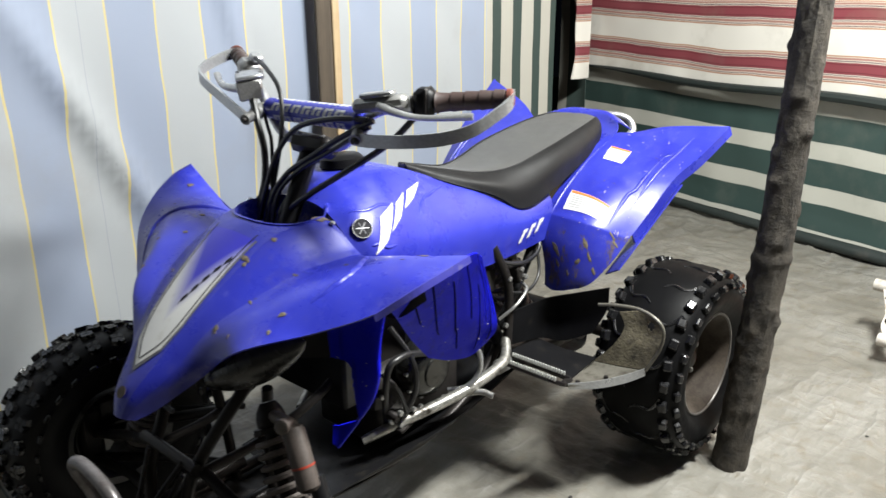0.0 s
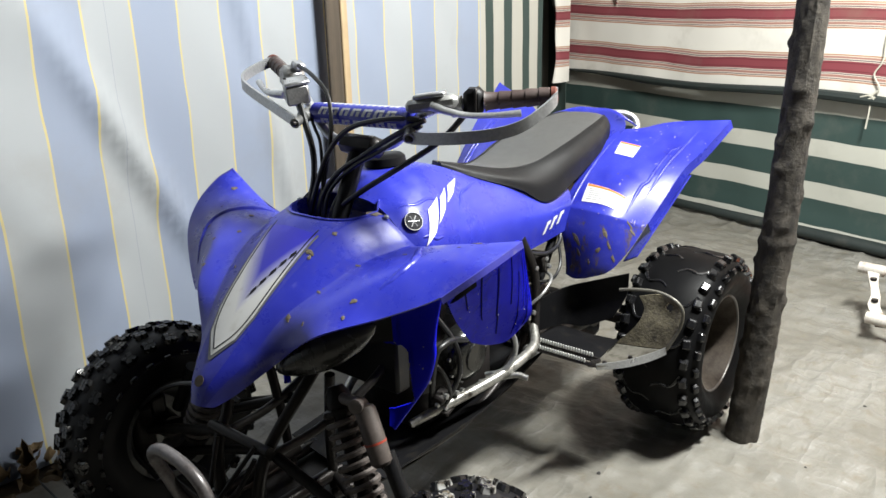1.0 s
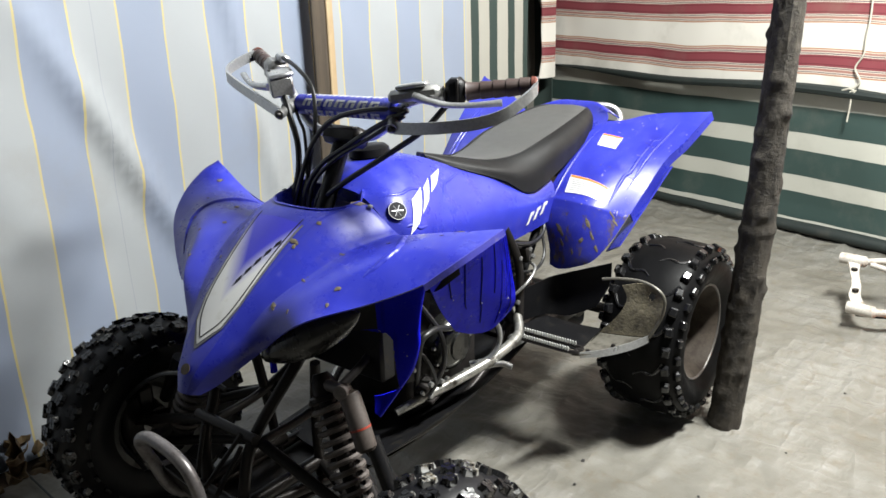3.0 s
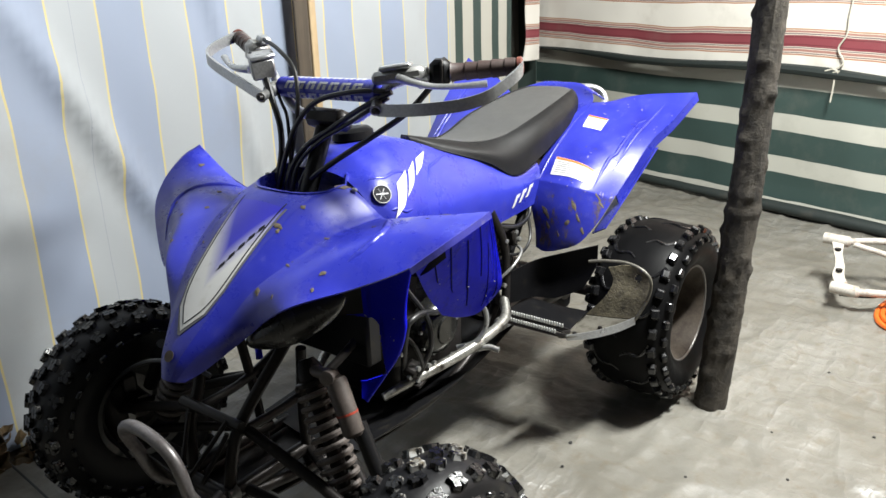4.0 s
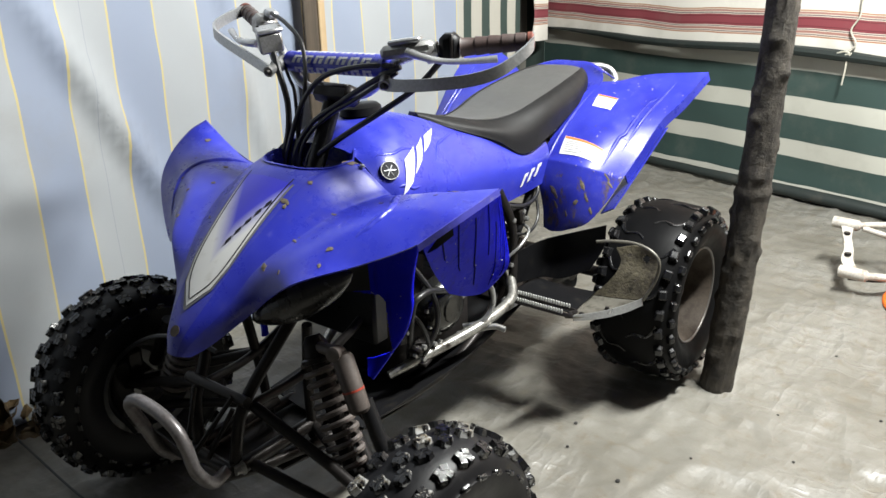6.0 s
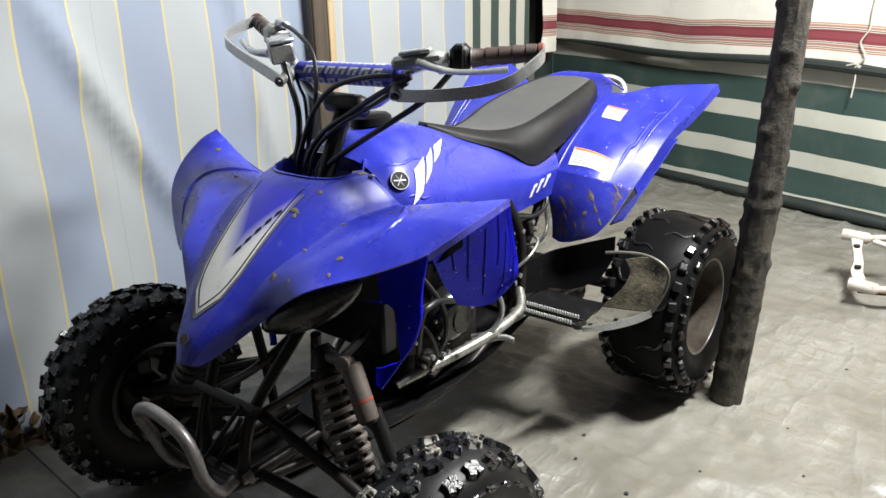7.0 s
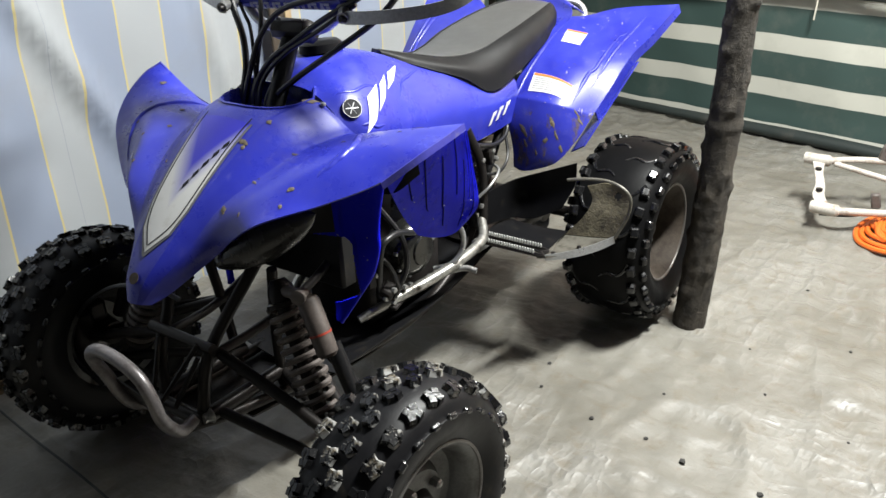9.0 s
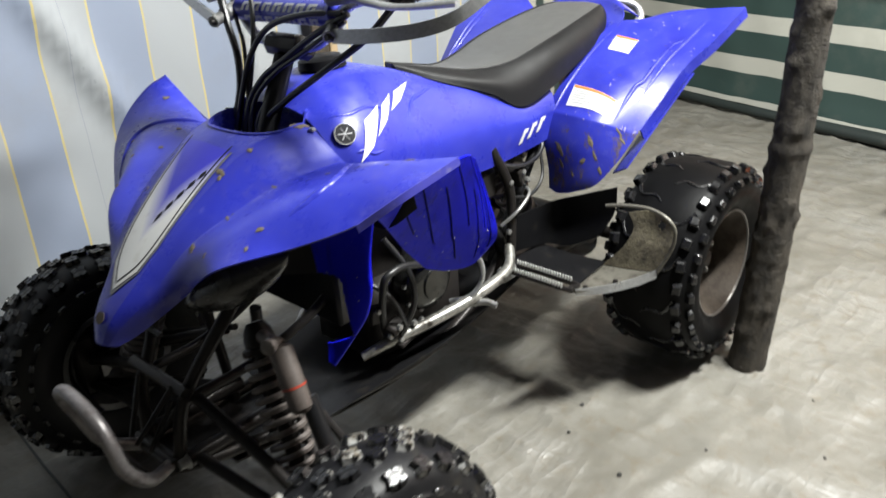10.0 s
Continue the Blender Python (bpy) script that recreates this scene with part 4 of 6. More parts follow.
REAR = creased([np.array(r) for r in REAR], (3,), 0.16)
rear_net = net(REAR, 28, 60)


def bent_up(a):
    """The far rear fender is bent: its outer edge stands higher."""
    out = np.array(a, dtype=float)
    out[..., 2] += 0.07 * np.clip((out[..., 0] - 0.2) / 0.24, 0, 1) * np.clip((out[..., 1] - 1.05) / 0.25, 0, 1)
    return out


rear_tree = BVHTree.FromPolygons([tuple(p) for p in rear_net.reshape(-1, 3)], [(j * 28 + i, j * 28 + i + 1, (j + 1) * 28 + i + 1, (j + 1) * 28 + i) for j in range(59) for i in range(27)])
for side in (1, -1):
    g = sheet(rear_net, 0.004) if side > 0 else sheet(bent_up(rear_net), 0.004).mirrored()
    rear = P("rear_fender", g, M_BLUEMUD, "scuffed blue rear fender streaked with mud")
    outer = REAR if side > 0 else [bent_up(r) for r in REAR]
    e = [(side * (r[-1][0] - 0.002), r[-1][1], r[-1][2]) for r in outer[4:]]
    P("fender_rim", lip(e, (side * 0.004, 0.012, -0.026)), M_BLUE, "pale folded rim", parent=rear)
    e2 = [(side * (r[-1][0] - 0.03), r[-1][1] + 0.03, r[-1][2] - 0.05) for r in outer[2:7]]
    P("fender_underlip", lip(e2, (side * 0.05, -0.02, 0.03)), M_BLUE, "lower layer of the rear fender", parent=rear)
for col, a, b in ((2, 22, 50), (19, 30, 52), (22, 36, 57)):
    for side in (1, -1):
        base = rear_net if side > 0 else bent_up(rear_net)
        rib = [base[j, col + (int(0.10 * (j - a)) if col == 19 else 0)] + np.array((0, 0, -0.001)) for j in range(a, b)]
        P("fender_rib", tube([(side * q[0], q[1], q[2]) for q in rib], [0.001, 0.006, 0.006, 0.001], 10), M_BLUE, "raised rib on the rear fender")
TAIL = both([[(0, 1.30, 0.868), (0.09, 1.30, 0.868), (0.160, 1.285, 0.868)], [(0, 1.43, 0.925), (0.085, 1.425, 0.922), (0.150, 1.40, 0.914)], [(0, 1.475, 0.960), (0.07, 1.470, 0.958), (0.135, 1.435, 0.938)], [(0, 1.52, 0.940), (0.08, 1.515, 0.938), (0.165, 1.465, 0.915)]])
P("tail_cover", sheet(net(TAIL, 25, 20), 0.004), M_BLUE, "blue tail cover behind the seat")


def sticker(corners, way, tree, name, label, bars):
    a, b, c, d = (Vector(q) for q in corners)
    st = P(name, draped(tree, way, corners, 0.0016, 8, 8), M_WHITE, label)
    def at(s, t):
        return (a * (1 - s) + b * s) * (1 - t) + (d * (1 - s) + c * s) * t
    P("orange_strip", draped(tree, way, [at(0.02, 0.02), at(0.98, 0.02), at(0.98, 0.14), at(0.02, 0.14)], 0.0026, 8, 3), M_ORANGE, "orange top strip", parent=st)
    for s0, t0, s1, t1 in bars:
        P("print_bar", draped(tree, way, [at(s0, t0), at(s1, t0), at(s1, t1), at(s0, t1)], 0.0026, 6, 3), M_GREYINK, "grey unreadable print", parent=st)


sticker([(0.175, 1.125, 0.80), (0.303, 1.115, 0.80), (0.306, 1.070, 0.757), (0.186, 1.068, 0.757)], (0, 0.35, -1), rear_tree, "warning_label", "white warning label with an orange strip",
        [(0.08, 0.25, 0.92, 0.28), (0.08, 0.36, 0.85, 0.39), (0.08, 0.47, 0.9, 0.50), (0.08, 0.58, 0.8, 0.61), (0.08, 0.70, 0.9, 0.73), (0.08, 0.82, 0.6, 0.85)])
sticker([(0.175, 1.335, 0.87), (0.24, 1.340, 0.87), (0.245, 1.272, 0.87), (0.185, 1.268, 0.87)], (0, 0.2, -1), rear_tree, "small_label", "small white label with red print",
        [(0.1, 0.3, 0.6, 0.4), (0.1, 0.55, 0.7, 0.62), (0.1, 0.75, 0.6, 0.85)])
P("grab_bar", bent([(0.115, 1.40, 0.84), (0.120, 1.49, 0.868), (0.124, 1.545, 0.892), (0.105, 1.560, 0.920), (0.075, 1.548, 0.936), (0.03, 1.525, 0.938), (-0.03, 1.525, 0.938), (-0.075, 1.548, 0.936), (-0.105, 1.560, 0.920), (-0.124, 1.545, 0.892), (-0.120, 1.49, 0.868), (-0.115, 1.40, 0.84)], 0.0125, 70, 12), M_BRIGHT, "silver tube grab bar behind the seat")

# panels under the front fenders
M_STREAK = surface("dark_dirt_run", (0.0037, 0.0037, 0.045), 0.7, vary=0.1)
M_STREAK.node_tree.nodes["Principled BSDF"].inputs["Specular IOR Level"].default_value = 0.05
FLAP = [
    [(0.300, 0.270, 0.742), (0.330, 0.390, 0.790), (0.345, 0.480, 0.810), (0.342, 0.515, 0.795)],
    [(0.265, 0.330, 0.685), (0.292, 0.440, 0.695), (0.306, 0.550, 0.690), (0.300, 0.600, 0.675)],
    [(0.235, 0.400, 0.606), (0.252, 0.490, 0.588), (0.270, 0.595, 0.572), (0.274, 0.660, 0.560)],
    [(0.217, 0.475, 0.526), (0.217, 0.545, 0.494), (0.226, 0.615, 0.481), (0.244, 0.657, 0.508)],
]
FIN = [
    [(0.154, 0.205, 0.695), (0.239, 0.232, 0.72), (0.305, 0.252, 0.746), (0.299, 0.264, 0.746)],
    [(0.147, 0.205, 0.644), (0.233, 0.232, 0.665), (0.288, 0.252, 0.676), (0.282, 0.264, 0.676)],
    [(0.141, 0.205, 0.597), (0.236, 0.232, 0.627), (0.282, 0.252, 0.629), (0.276, 0.264, 0.629)],
    [(0.135, 0.205, 0.56), (0.239, 0.232, 0.581), (0.28, 0.252, 0.585), (0.274, 0.264, 0.585)],
    [(0.131, 0.205, 0.503), (0.224, 0.232, 0.518), (0.258, 0.252, 0.52), (0.252, 0.264, 0.52)],
    [(0.172, 0.218, 0.452), (0.200, 0.228, 0.457), (0.224, 0.238, 0.459), (0.218, 0.25, 0.459)],
    [(0.182, 0.208, 0.405), (0.187, 0.212, 0.402), (0.189, 0.216, 0.396), (0.183, 0.228, 0.396)],
]


def fin_vent(p):
    """The open vent of the fin, round at its upper outer corner."""
    x, z = 0.233 - p[0], 0.613 - p[2]
    if x < 0 or z < 0 or p[2] < 0.446 + 0.5 * max(0, p[0] - 0.185):
        return False
    return x > 0.022 or z > 0.022 or (x - 0.022) ** 2 + (z - 0.022) ** 2 < 0.022 ** 2


for side in (1, -1):
    # Sheet added to stop lamp light leaking between fender and flap.
    g = sheet(net([[(0.195, 0.288, 0.820), (0.28, 0.302, 0.834), (0.345, 0.318, 0.845)], [(0.20, 0.325, 0.690), (0.27, 0.330, 0.690), (0.322, 0.362, 0.735)]], 10, 8), 0.004)
    P("fender_blocker", g if side > 0 else g.mirrored(), M_PLASTIC, "black sheet added behind the front fender to block lamp light")
    a = net(FLAP, 89, 40)
    g = sheet(a, 0.004)
    flap = P("side_flap", g if side > 0 else g.mirrored(), M_FLAP, "bright blue flap with dark streaks under the fender")
    nrm = np.cross(np.gradient(a, axis=1), np.gradient(a, axis=0))
    nrm /= np.linalg.norm(nrm, axis=2, keepdims=True)
    lift = 0.0014 if nrm[20, 44, 0] > 0 else 0.0054
    nrm *= np.sign(nrm[20, 44, 0])
    for col, r0, r1, wide in ((12, 4, 20, 1), (24, 0, 26, 1), (38, 6, 34, 1), (50, 0, 22, 1), (58, 10, 36, 1), (66, 0, 24, 1), (74, 2, 33, 2), (82, 4, 22, 1)):
        strip = np.array([[a[j, min(88, col + w + int(0.04 * j))] + nrm[j, col] * lift for w in range(wide + 1)] for j in range(r0, r1)])
        g = sheet(strip, 0.0005)
        P("streak", g if side > 0 else g.mirrored(), M_STREAK, "dark run of dirty water", parent=flap)
    for col, row in ((14, 20), (30, 29), (40, 24), (61, 30), (70, 24)):
        q = a[row, col] + nrm[row, col] * (lift - 0.0006)
        g = place_geo(lathe([(0, 0.0017), (0.0010, 0.0010)], 7), pose(*q))
        P("speck", g if side > 0 else g.mirrored(), M_WHITE, "pale dry speck", parent=flap)
    a = net(FIN, 70, 120)
    g = sheet(a, 0.004, fin_vent)
    fin = P("front_fin", g if side > 0 else g.mirrored(), M_FLAP, "blue pointed fin with an open vent beside the radiator")
    g = tube([FIN[k][2] for k in (0, 1, 2, 3, 4, 5, 6)], [0.0022, 0.0034, 0.003, 0.003, 0.0016], 8)
    P("fin_edge", g if side > 0 else g.mirrored(), M_LIP, "scuffed pale edge", parent=fin)
    g = sheet(net([[(0.10, 0.00, 0.70), (0.20, 0.03, 0.735), (0.265, 0.14, 0.735)], [(0.12, 0.05, 0.66), (0.20, 0.08, 0.67), (0.255, 0.155, 0.66)]], 16, 8), 0.004)
    P("lamp_bezel", g if side > 0 else place_geo(g.mirrored(), Matrix.Diagonal((0.72, 1, 1, 1))), M_PLASTIC, "black panel behind the headlight")
    lens = [(k / 24, 0.044 * math.sin(math.pi * k / 24) ** 0.6) for k in range(25)]
    g = turned((0.098, -0.036, 0.622), (0.292, 0.070, 0.735), lens, 28)
    P("headlight", g if side > 0 else place_geo(g.mirrored(), Matrix.Diagonal((0.72, 1, 1, 1))), M_LENS, "dark smoked headlight")

# frame, engine and undercarriage
for s in (1, -1):
    P("frame_rail", bent([(s * 0.06, -0.13, 0.275), (s * 0.085, 0.0, 0.255), (s * 0.12, 0.30, 0.235), (s * 0.14, 0.55, 0.245), (s * 0.135, 0.75, 0.31), (s * 0.12, 0.88, 0.40)], 0.014, 40), M_DARKMETAL)
    P("front_upright", bent([(s * 0.062, -0.10, 0.28), (s * 0.075, -0.08, 0.40), (s * 0.085, -0.04, 0.47), (s * 0.13, 0.04, 0.60), (s * 0.12, 0.14, 0.68)], 0.0135, 30), M_DARKMETAL)
    P("front_upright", bent([(s * 0.075, 0.12, 0.25), (s * 0.085, 0.11, 0.40), (s * 0.11, 0.10, 0.56)], 0.012, 20), M_DARKMETAL)
    P("front_brace", bent([(s * 0.08, -0.07, 0.42), (s * 0.085, 0.10, 0.43), (s * 0.10, 0.28, 0.50), (s * 0.12, 0.33, 0.62)], 0.011, 24), M_DARKMETAL)
    P("main_spar", bent([(s * 0.05, 0.22, 0.80), (s * 0.11, 0.40, 0.70), (s * 0.14, 0.62, 0.60), (s * 0.135, 0.80, 0.48), (s * 0.12, 0.88, 0.38)], 0.019, 30), M_BLACK)
    P("seat_rail", bent([(s * 0.12, 0.68, 0.66), (s * 0.12, 0.90, 0.66), (s * 0.11, 1.15, 0.72), (s * 0.10, 1.42, 0.86)], 0.013, 24), M_BLACK)
    P("rear_stay", bent([(s * 0.125, 0.86, 0.44), (s * 0.13, 0.95, 0.56), (s * 0.12, 1.06, 0.70)], 0.013, 20), M_BLACK)
for a, b in (((0.0, -0.150, 0.325), (0.066, -0.085, 0.452)), ((0.030, -0.140, 0.315), (0.068, -0.090, 0.425)), ((-0.045, -0.140, 0.315), (-0.068, -0.085, 0.43)), ((-0.02, -0.095, 0.30), (0.060, -0.08, 0.40))):
    P("gusset", rod(a, b, 0.0055, 8), M_DARKMETAL, "thin dirty brace")
P("cross_tube", rod((-0.10, -0.075, 0.445), (0.10, -0.075, 0.445), 0.012), M_DARKMETAL)
P("cross_tube", rod((-0.075, -0.115, 0.285), (0.075, -0.115, 0.285), 0.016), M_DARKMETAL)
P("skid_plate", sheet(net([[(-0.10, 0.0, 0.235), (0.10, 0.0, 0.235)], [(-0.13, 0.35, 0.215), (0.13, 0.35, 0.215)], [(-0.13, 0.62, 0.225), (0.13, 0.62, 0.225)]], 8, 12), 0.004), M_DARKMETAL, "dirty skid plate")
# Two black sheets added below the frame to deepen the shade on the floor.
P("belly_blocker", sheet(net([[(-0.165, 0.20, 0.262), (0, 0.20, 0.235), (0.165, 0.20, 0.262)], [(-0.185, 0.60, 0.285), (0, 0.60, 0.232), (0.185, 0.60, 0.285)], [(-0.160, 0.98, 0.335), (0, 0.98, 0.270), (0.160, 0.98, 0.335)]], 14, 14), 0.004), M_BLACK, "black sheet added under the engine to shade the floor")
P("axle_blocker", sheet(net([[(-0.12, 0.96, 0.285), (0.12, 0.96, 0.285)], [(-0.12, 1.30, 0.215), (0.12, 1.30, 0.215)], [(-0.10, 1.38, 0.25), (0.10, 1.38, 0.25)]], 6, 10), 0.004), M_BLACK, "black sheet added under the axle to shade the floor")
P("front_plate", sheet(net([[(-0.07, -0.115, 0.27), (0.07, -0.115, 0.27)], [(-0.09, -0.02, 0.25), (0.09, -0.02, 0.25)], [(-0.10, 0.12, 0.245), (0.10, 0.12, 0.245)]], 6, 8), 0.004), M_DARKMETAL)
bumper = P("bumper", bent([(0.060, -0.120, 0.285), (0.095, -0.180, 0.305), (0.112, -0.225, 0.365), (0.108, -0.235, 0.420), (0.085, -0.238, 0.460), (0.035, -0.240, 0.483), (-0.030, -0.240, 0.487), (-0.068, -0.238, 0.470), (-0.078, -0.232, 0.445), (-0.068, -0.220, 0.410), (-0.055, -0.190, 0.330), (-0.050, -0.125, 0.285)], 0.0135, 70, 12), M_BUMPER, "scratched dull silver tube bumper")
P("bumper_plate", sheet(net([[(-0.055, -0.205, 0.395), (0.095, -0.215, 0.385)], [(-0.045, -0.17, 0.315), (0.08, -0.175, 0.315)]], 6, 6), 0.003), M_DARKMETAL, "dark mesh plate", parent=bumper)

# radiator, engine, airbox: the dark mass between the panels
P("radiator", block((0.30, 0.05, 0.24), (0, 0.30, 0.56), 0.008), M_BLACK, "black radiator core")
P("crankcase", block((0.24, 0.34, 0.22), (0.0, 0.56, 0.36), 0.04), M_DARKMETAL, "oily dark crankcase", angle=50)
P("cylinder", block((0.15, 0.15, 0.24), (0.0, 0.50, 0.56), 0.02, (-12, 0, 0)), M_DARKMETAL, "dark finned cylinder")
P("airbox", block((0.17, 0.20, 0.15), (0, 0.79, 0.62), 0.03), M_PLASTIC, "black airbox under the seat")
P("battery_tray", block((0.18, 0.20, 0.12), (0, 1.16, 0.66), 0.02), M_PLASTIC)
cover = P("clutch_cover", place_geo(lathe([(0.0, 0.078), (0.03, 0.076), (0.050, 0.064), (0.058, 0.048), (0.060, 0.040), (0.066, 0.038), (0.068, 0.012)], 36), pose(0.122, 0.540, 0.450)), M_SMOKED, "shiny dark round engine cover")
P("cover_cap", place_geo(lathe([(0, 0.024), (0.008, 0.022), (0.010, 0.01)], 24), pose(0.170, 0.590, 0.478)), M_ALU, parent=cover)
for k in range(9):
    w = 2 * math.pi * k / 9 + 0.2
    P("cover_bolt", place_geo(lathe([(0, 0.007), (0.008, 0.006), (0.010, 0.002)], 8), pose(0.149, 0.540 + 0.072 * math.cos(w), 0.450 + 0.072 * math.sin(w))), M_BRIGHT, parent=cover)
P("exhaust", bent([(-0.02, 0.40, 0.60), (-0.10, 0.34, 0.55), (-0.17, 0.40, 0.46), (-0.18, 0.62, 0.46), (-0.16, 0.95, 0.60), (-0.14, 1.35, 0.72)], [0.02, 0.02, 0.022, 0.045], 40, 14), M_SHOCK, "dull exhaust pipe")
P("coolant_hose", bent([(0.12, 0.58, 0.500), (0.17, 0.530, 0.503), (0.185, 0.446, 0.533), (0.190, 0.401, 0.537), (0.185, 0.380, 0.522), (0.175, 0.378, 0.471), (0.160, 0.388, 0.410), (0.13, 0.42, 0.34)], 0.0085, 44), M_HOSE, "black coolant hose")
P("clutch_hose", bent([(0.155, 0.60, 0.52), (0.222, 0.645, 0.49), (0.230, 0.655, 0.43), (0.212, 0.630, 0.385), (0.17, 0.60, 0.37)], 0.007, 30), M_BRIGHT, "pale bent pipe")
for s in (1, -1):
    P("side_tube", bent([(s * 0.118, 0.35, 0.318), (s * 0.150, 0.42, 0.340), (s * 0.192, 0.56, 0.362), (s * 0.212, 0.66, 0.378), (s * 0.208, 0.78, 0.395), (s * 0.168, 0.84, 0.425)], [0.011, 0.0145, 0.0145, 0.014], 56, 12), M_CHROME, "worn bright side tube")
    P("frame_spar", bent([(s * 0.172, 0.842, 0.40), (s * 0.164, 0.858, 0.52), (s * 0.160, 0.850, 0.60), (s * 0.150, 0.80, 0.70)], 0.013, 24, 10), M_DARKMETAL, "dirty dark frame spar")
    P("gear_lever", bent([(s * 0.15, 0.60, 0.34), (s * 0.225, 0.655, 0.362), (s * 0.262, 0.668, 0.358)], 0.0085, 16), M_ALU)
    peg = P("foot_peg", bent([(s * 0.185, 0.797, 0.380), (s * 0.370, 0.800, 0.380), (s * 0.376, 0.817, 0.380), (s * 0.370, 0.840, 0.380), (s * 0.185, 0.840, 0.380), (s * 0.180, 0.818, 0.380)], 0.006, 50, 6), M_DARKMETAL, "serrated steel foot peg")
    for k in range(21):
        for y in (0.797, 0.840):
            P("peg_tooth", block((0.0060, 0.0064, 0.012), (s * (0.195 + 0.0083 * k), y, 0.3890), 0.001, (0, 0, 45), 0.7), M_TOOTH, parent=peg)
    P("peg_mount", block((0.03, 0.06, 0.04), (s * 0.19, 0.80, 0.372), 0.008), M_ALU)
    def heel(rows, nu, nv):
        return net([[(s * x, y, z) for x, y, z in r] for r in rows], nu, nv)
    wall_net = heel([[(0.352, 1.000, 0.362), (0.430, 1.008, 0.368), (0.500, 1.012, 0.378)], [(0.400, 1.020, 0.420), (0.465, 1.030, 0.428), (0.526, 1.030, 0.440)],
                     [(0.416, 1.040, 0.468), (0.474, 1.050, 0.476), (0.528, 1.046, 0.486)], [(0.398, 1.044, 0.505), (0.452, 1.056, 0.518), (0.506, 1.050, 0.512)]], 20, 26)
    guard = P("heel_guard", sheet(wall_net, 0.006 * s, lambda p: (p[0] * s - 0.487) ** 2 + (p[2] - 0.487) ** 2 < 0.00016), M_GUARD, "mud-caked aluminium heel guard")
    floor_net = heel([[(0.350, 0.836, 0.356), (0.362, 0.838, 0.357), (0.376, 0.842, 0.360)], [(0.366, 0.895, 0.352), (0.395, 0.893, 0.356), (0.428, 0.900, 0.362)],
                      [(0.350, 0.955, 0.351), (0.412, 0.955, 0.356), (0.470, 0.968, 0.366)], [(0.352, 1.000, 0.360), (0.430, 1.008, 0.366), (0.500, 1.012, 0.376)]], 14, 18)
    P("guard_floor", sheet(floor_net, 0.006 * s), M_GUARDRIM, "worn pale aluminium floor plate", parent=guard)
    flange = heel([[(0.374, 0.840, 0.362), (0.376, 0.840, 0.346)], [(0.428, 0.898, 0.366), (0.431, 0.896, 0.346)], [(0.471, 0.966, 0.372), (0.474, 0.964, 0.350)], [(0.502, 1.010, 0.384), (0.505, 1.008, 0.364)]], 4, 20)
    P("guard_flange", sheet(flange, 0.004 * s), M_BRIGHT, "bright scraped lower edge", parent=guard)
    P("guard_rim", bent([(s * 0.352, 1.008, 0.526), (s * 0.400, 1.018, 0.534), (s * 0.462, 1.030, 0.535), (s * 0.514, 1.026, 0.522), (s * 0.536, 1.028, 0.492), (s * 0.529, 1.028, 0.440), (s * 0.503, 1.010, 0.378)], 0.0048, 60, 8), M_GUARDRIM, "worn pale rim", parent=guard)
    for x, y, z in ((0.385, 0.868, 0.361), (0.430, 0.935, 0.364), (0.366, 0.848, 0.364)):
        P("guard_bolt", place_geo(lathe([(-0.003, 0.007), (0.003, 0.006), (0.004, 0.002)], 8), pose(s * x, y, z, 0, -90, 0)), M_DARKMETAL, parent=guard)
    # Black sheet over the open slot by the peg, in place of its shade.
    P("gap_sheet", sheet(net([[(s * 0.16, 0.84, 0.37), (s * 0.16, 0.98, 0.38)], [(s * 0.26, 0.86, 0.36), (s * 0.26, 0.99, 0.37)], [(s * 0.35, 0.88, 0.345), (s * 0.36, 1.0, 0.37)]], 10, 10), 0.004 * s), M_PLASTIC, "black sheet filling the dark gap between peg and frame")
    P("side_shield", sheet(net([[(s * 0.165, 0.86, 0.50), (s * 0.18, 1.00, 0.50), (s * 0.27, 1.02, 0.535), (s * 0.365, 1.04, 0.570)], [(s * 0.165, 0.86, 0.45), (s * 0.18, 1.01, 0.44), (s * 0.27, 1.03, 0.46), (s * 0.36, 1.04, 0.50)], [(s * 0.160, 0.86, 0.40), (s * 0.18, 0.98, 0.385), (s * 0.25, 1.00, 0.39), (s * 0.33, 1.02, 0.43)]], 22, 14), 0.004 * s), M_PLASTIC, "black splash shield before the rear tyre")
# brackets, bolts and hoses crowded between engine and frame
for at, size, turn in (((0.165, 0.415, 0.385), (0.035, 0.05, 0.028), (10, 25, 20)), ((0.150, 0.375, 0.430), (0.025, 0.035, 0.05), (0, 15, -20)), ((0.150, 0.445, 0.335), (0.05, 0.06, 0.012), (0, 10, 15)),
                       ((0.140, 0.905, 0.600), (0.05, 0.045, 0.055), (15, 0, 20))):
    P("engine_bracket", block(size, at, 0.006, turn), M_DARKMETAL, "small oily bracket")
for at in ((0.186, 0.412, 0.392), (0.172, 0.395, 0.372), (0.168, 0.430, 0.345), (0.166, 0.372, 0.445), (0.168, 0.905, 0.612), (0.166, 0.925, 0.585), (0.172, 0.835, 0.47), (0.170, 0.85, 0.60), (0.168, 0.500, 0.365), (0.174, 0.470, 0.372)):
    P("engine_bolt", place_geo(lathe([(-0.004, 0.0075), (0.005, 0.0075), (0.007, 0.003)], 6), pose(*at)), M_ALU)
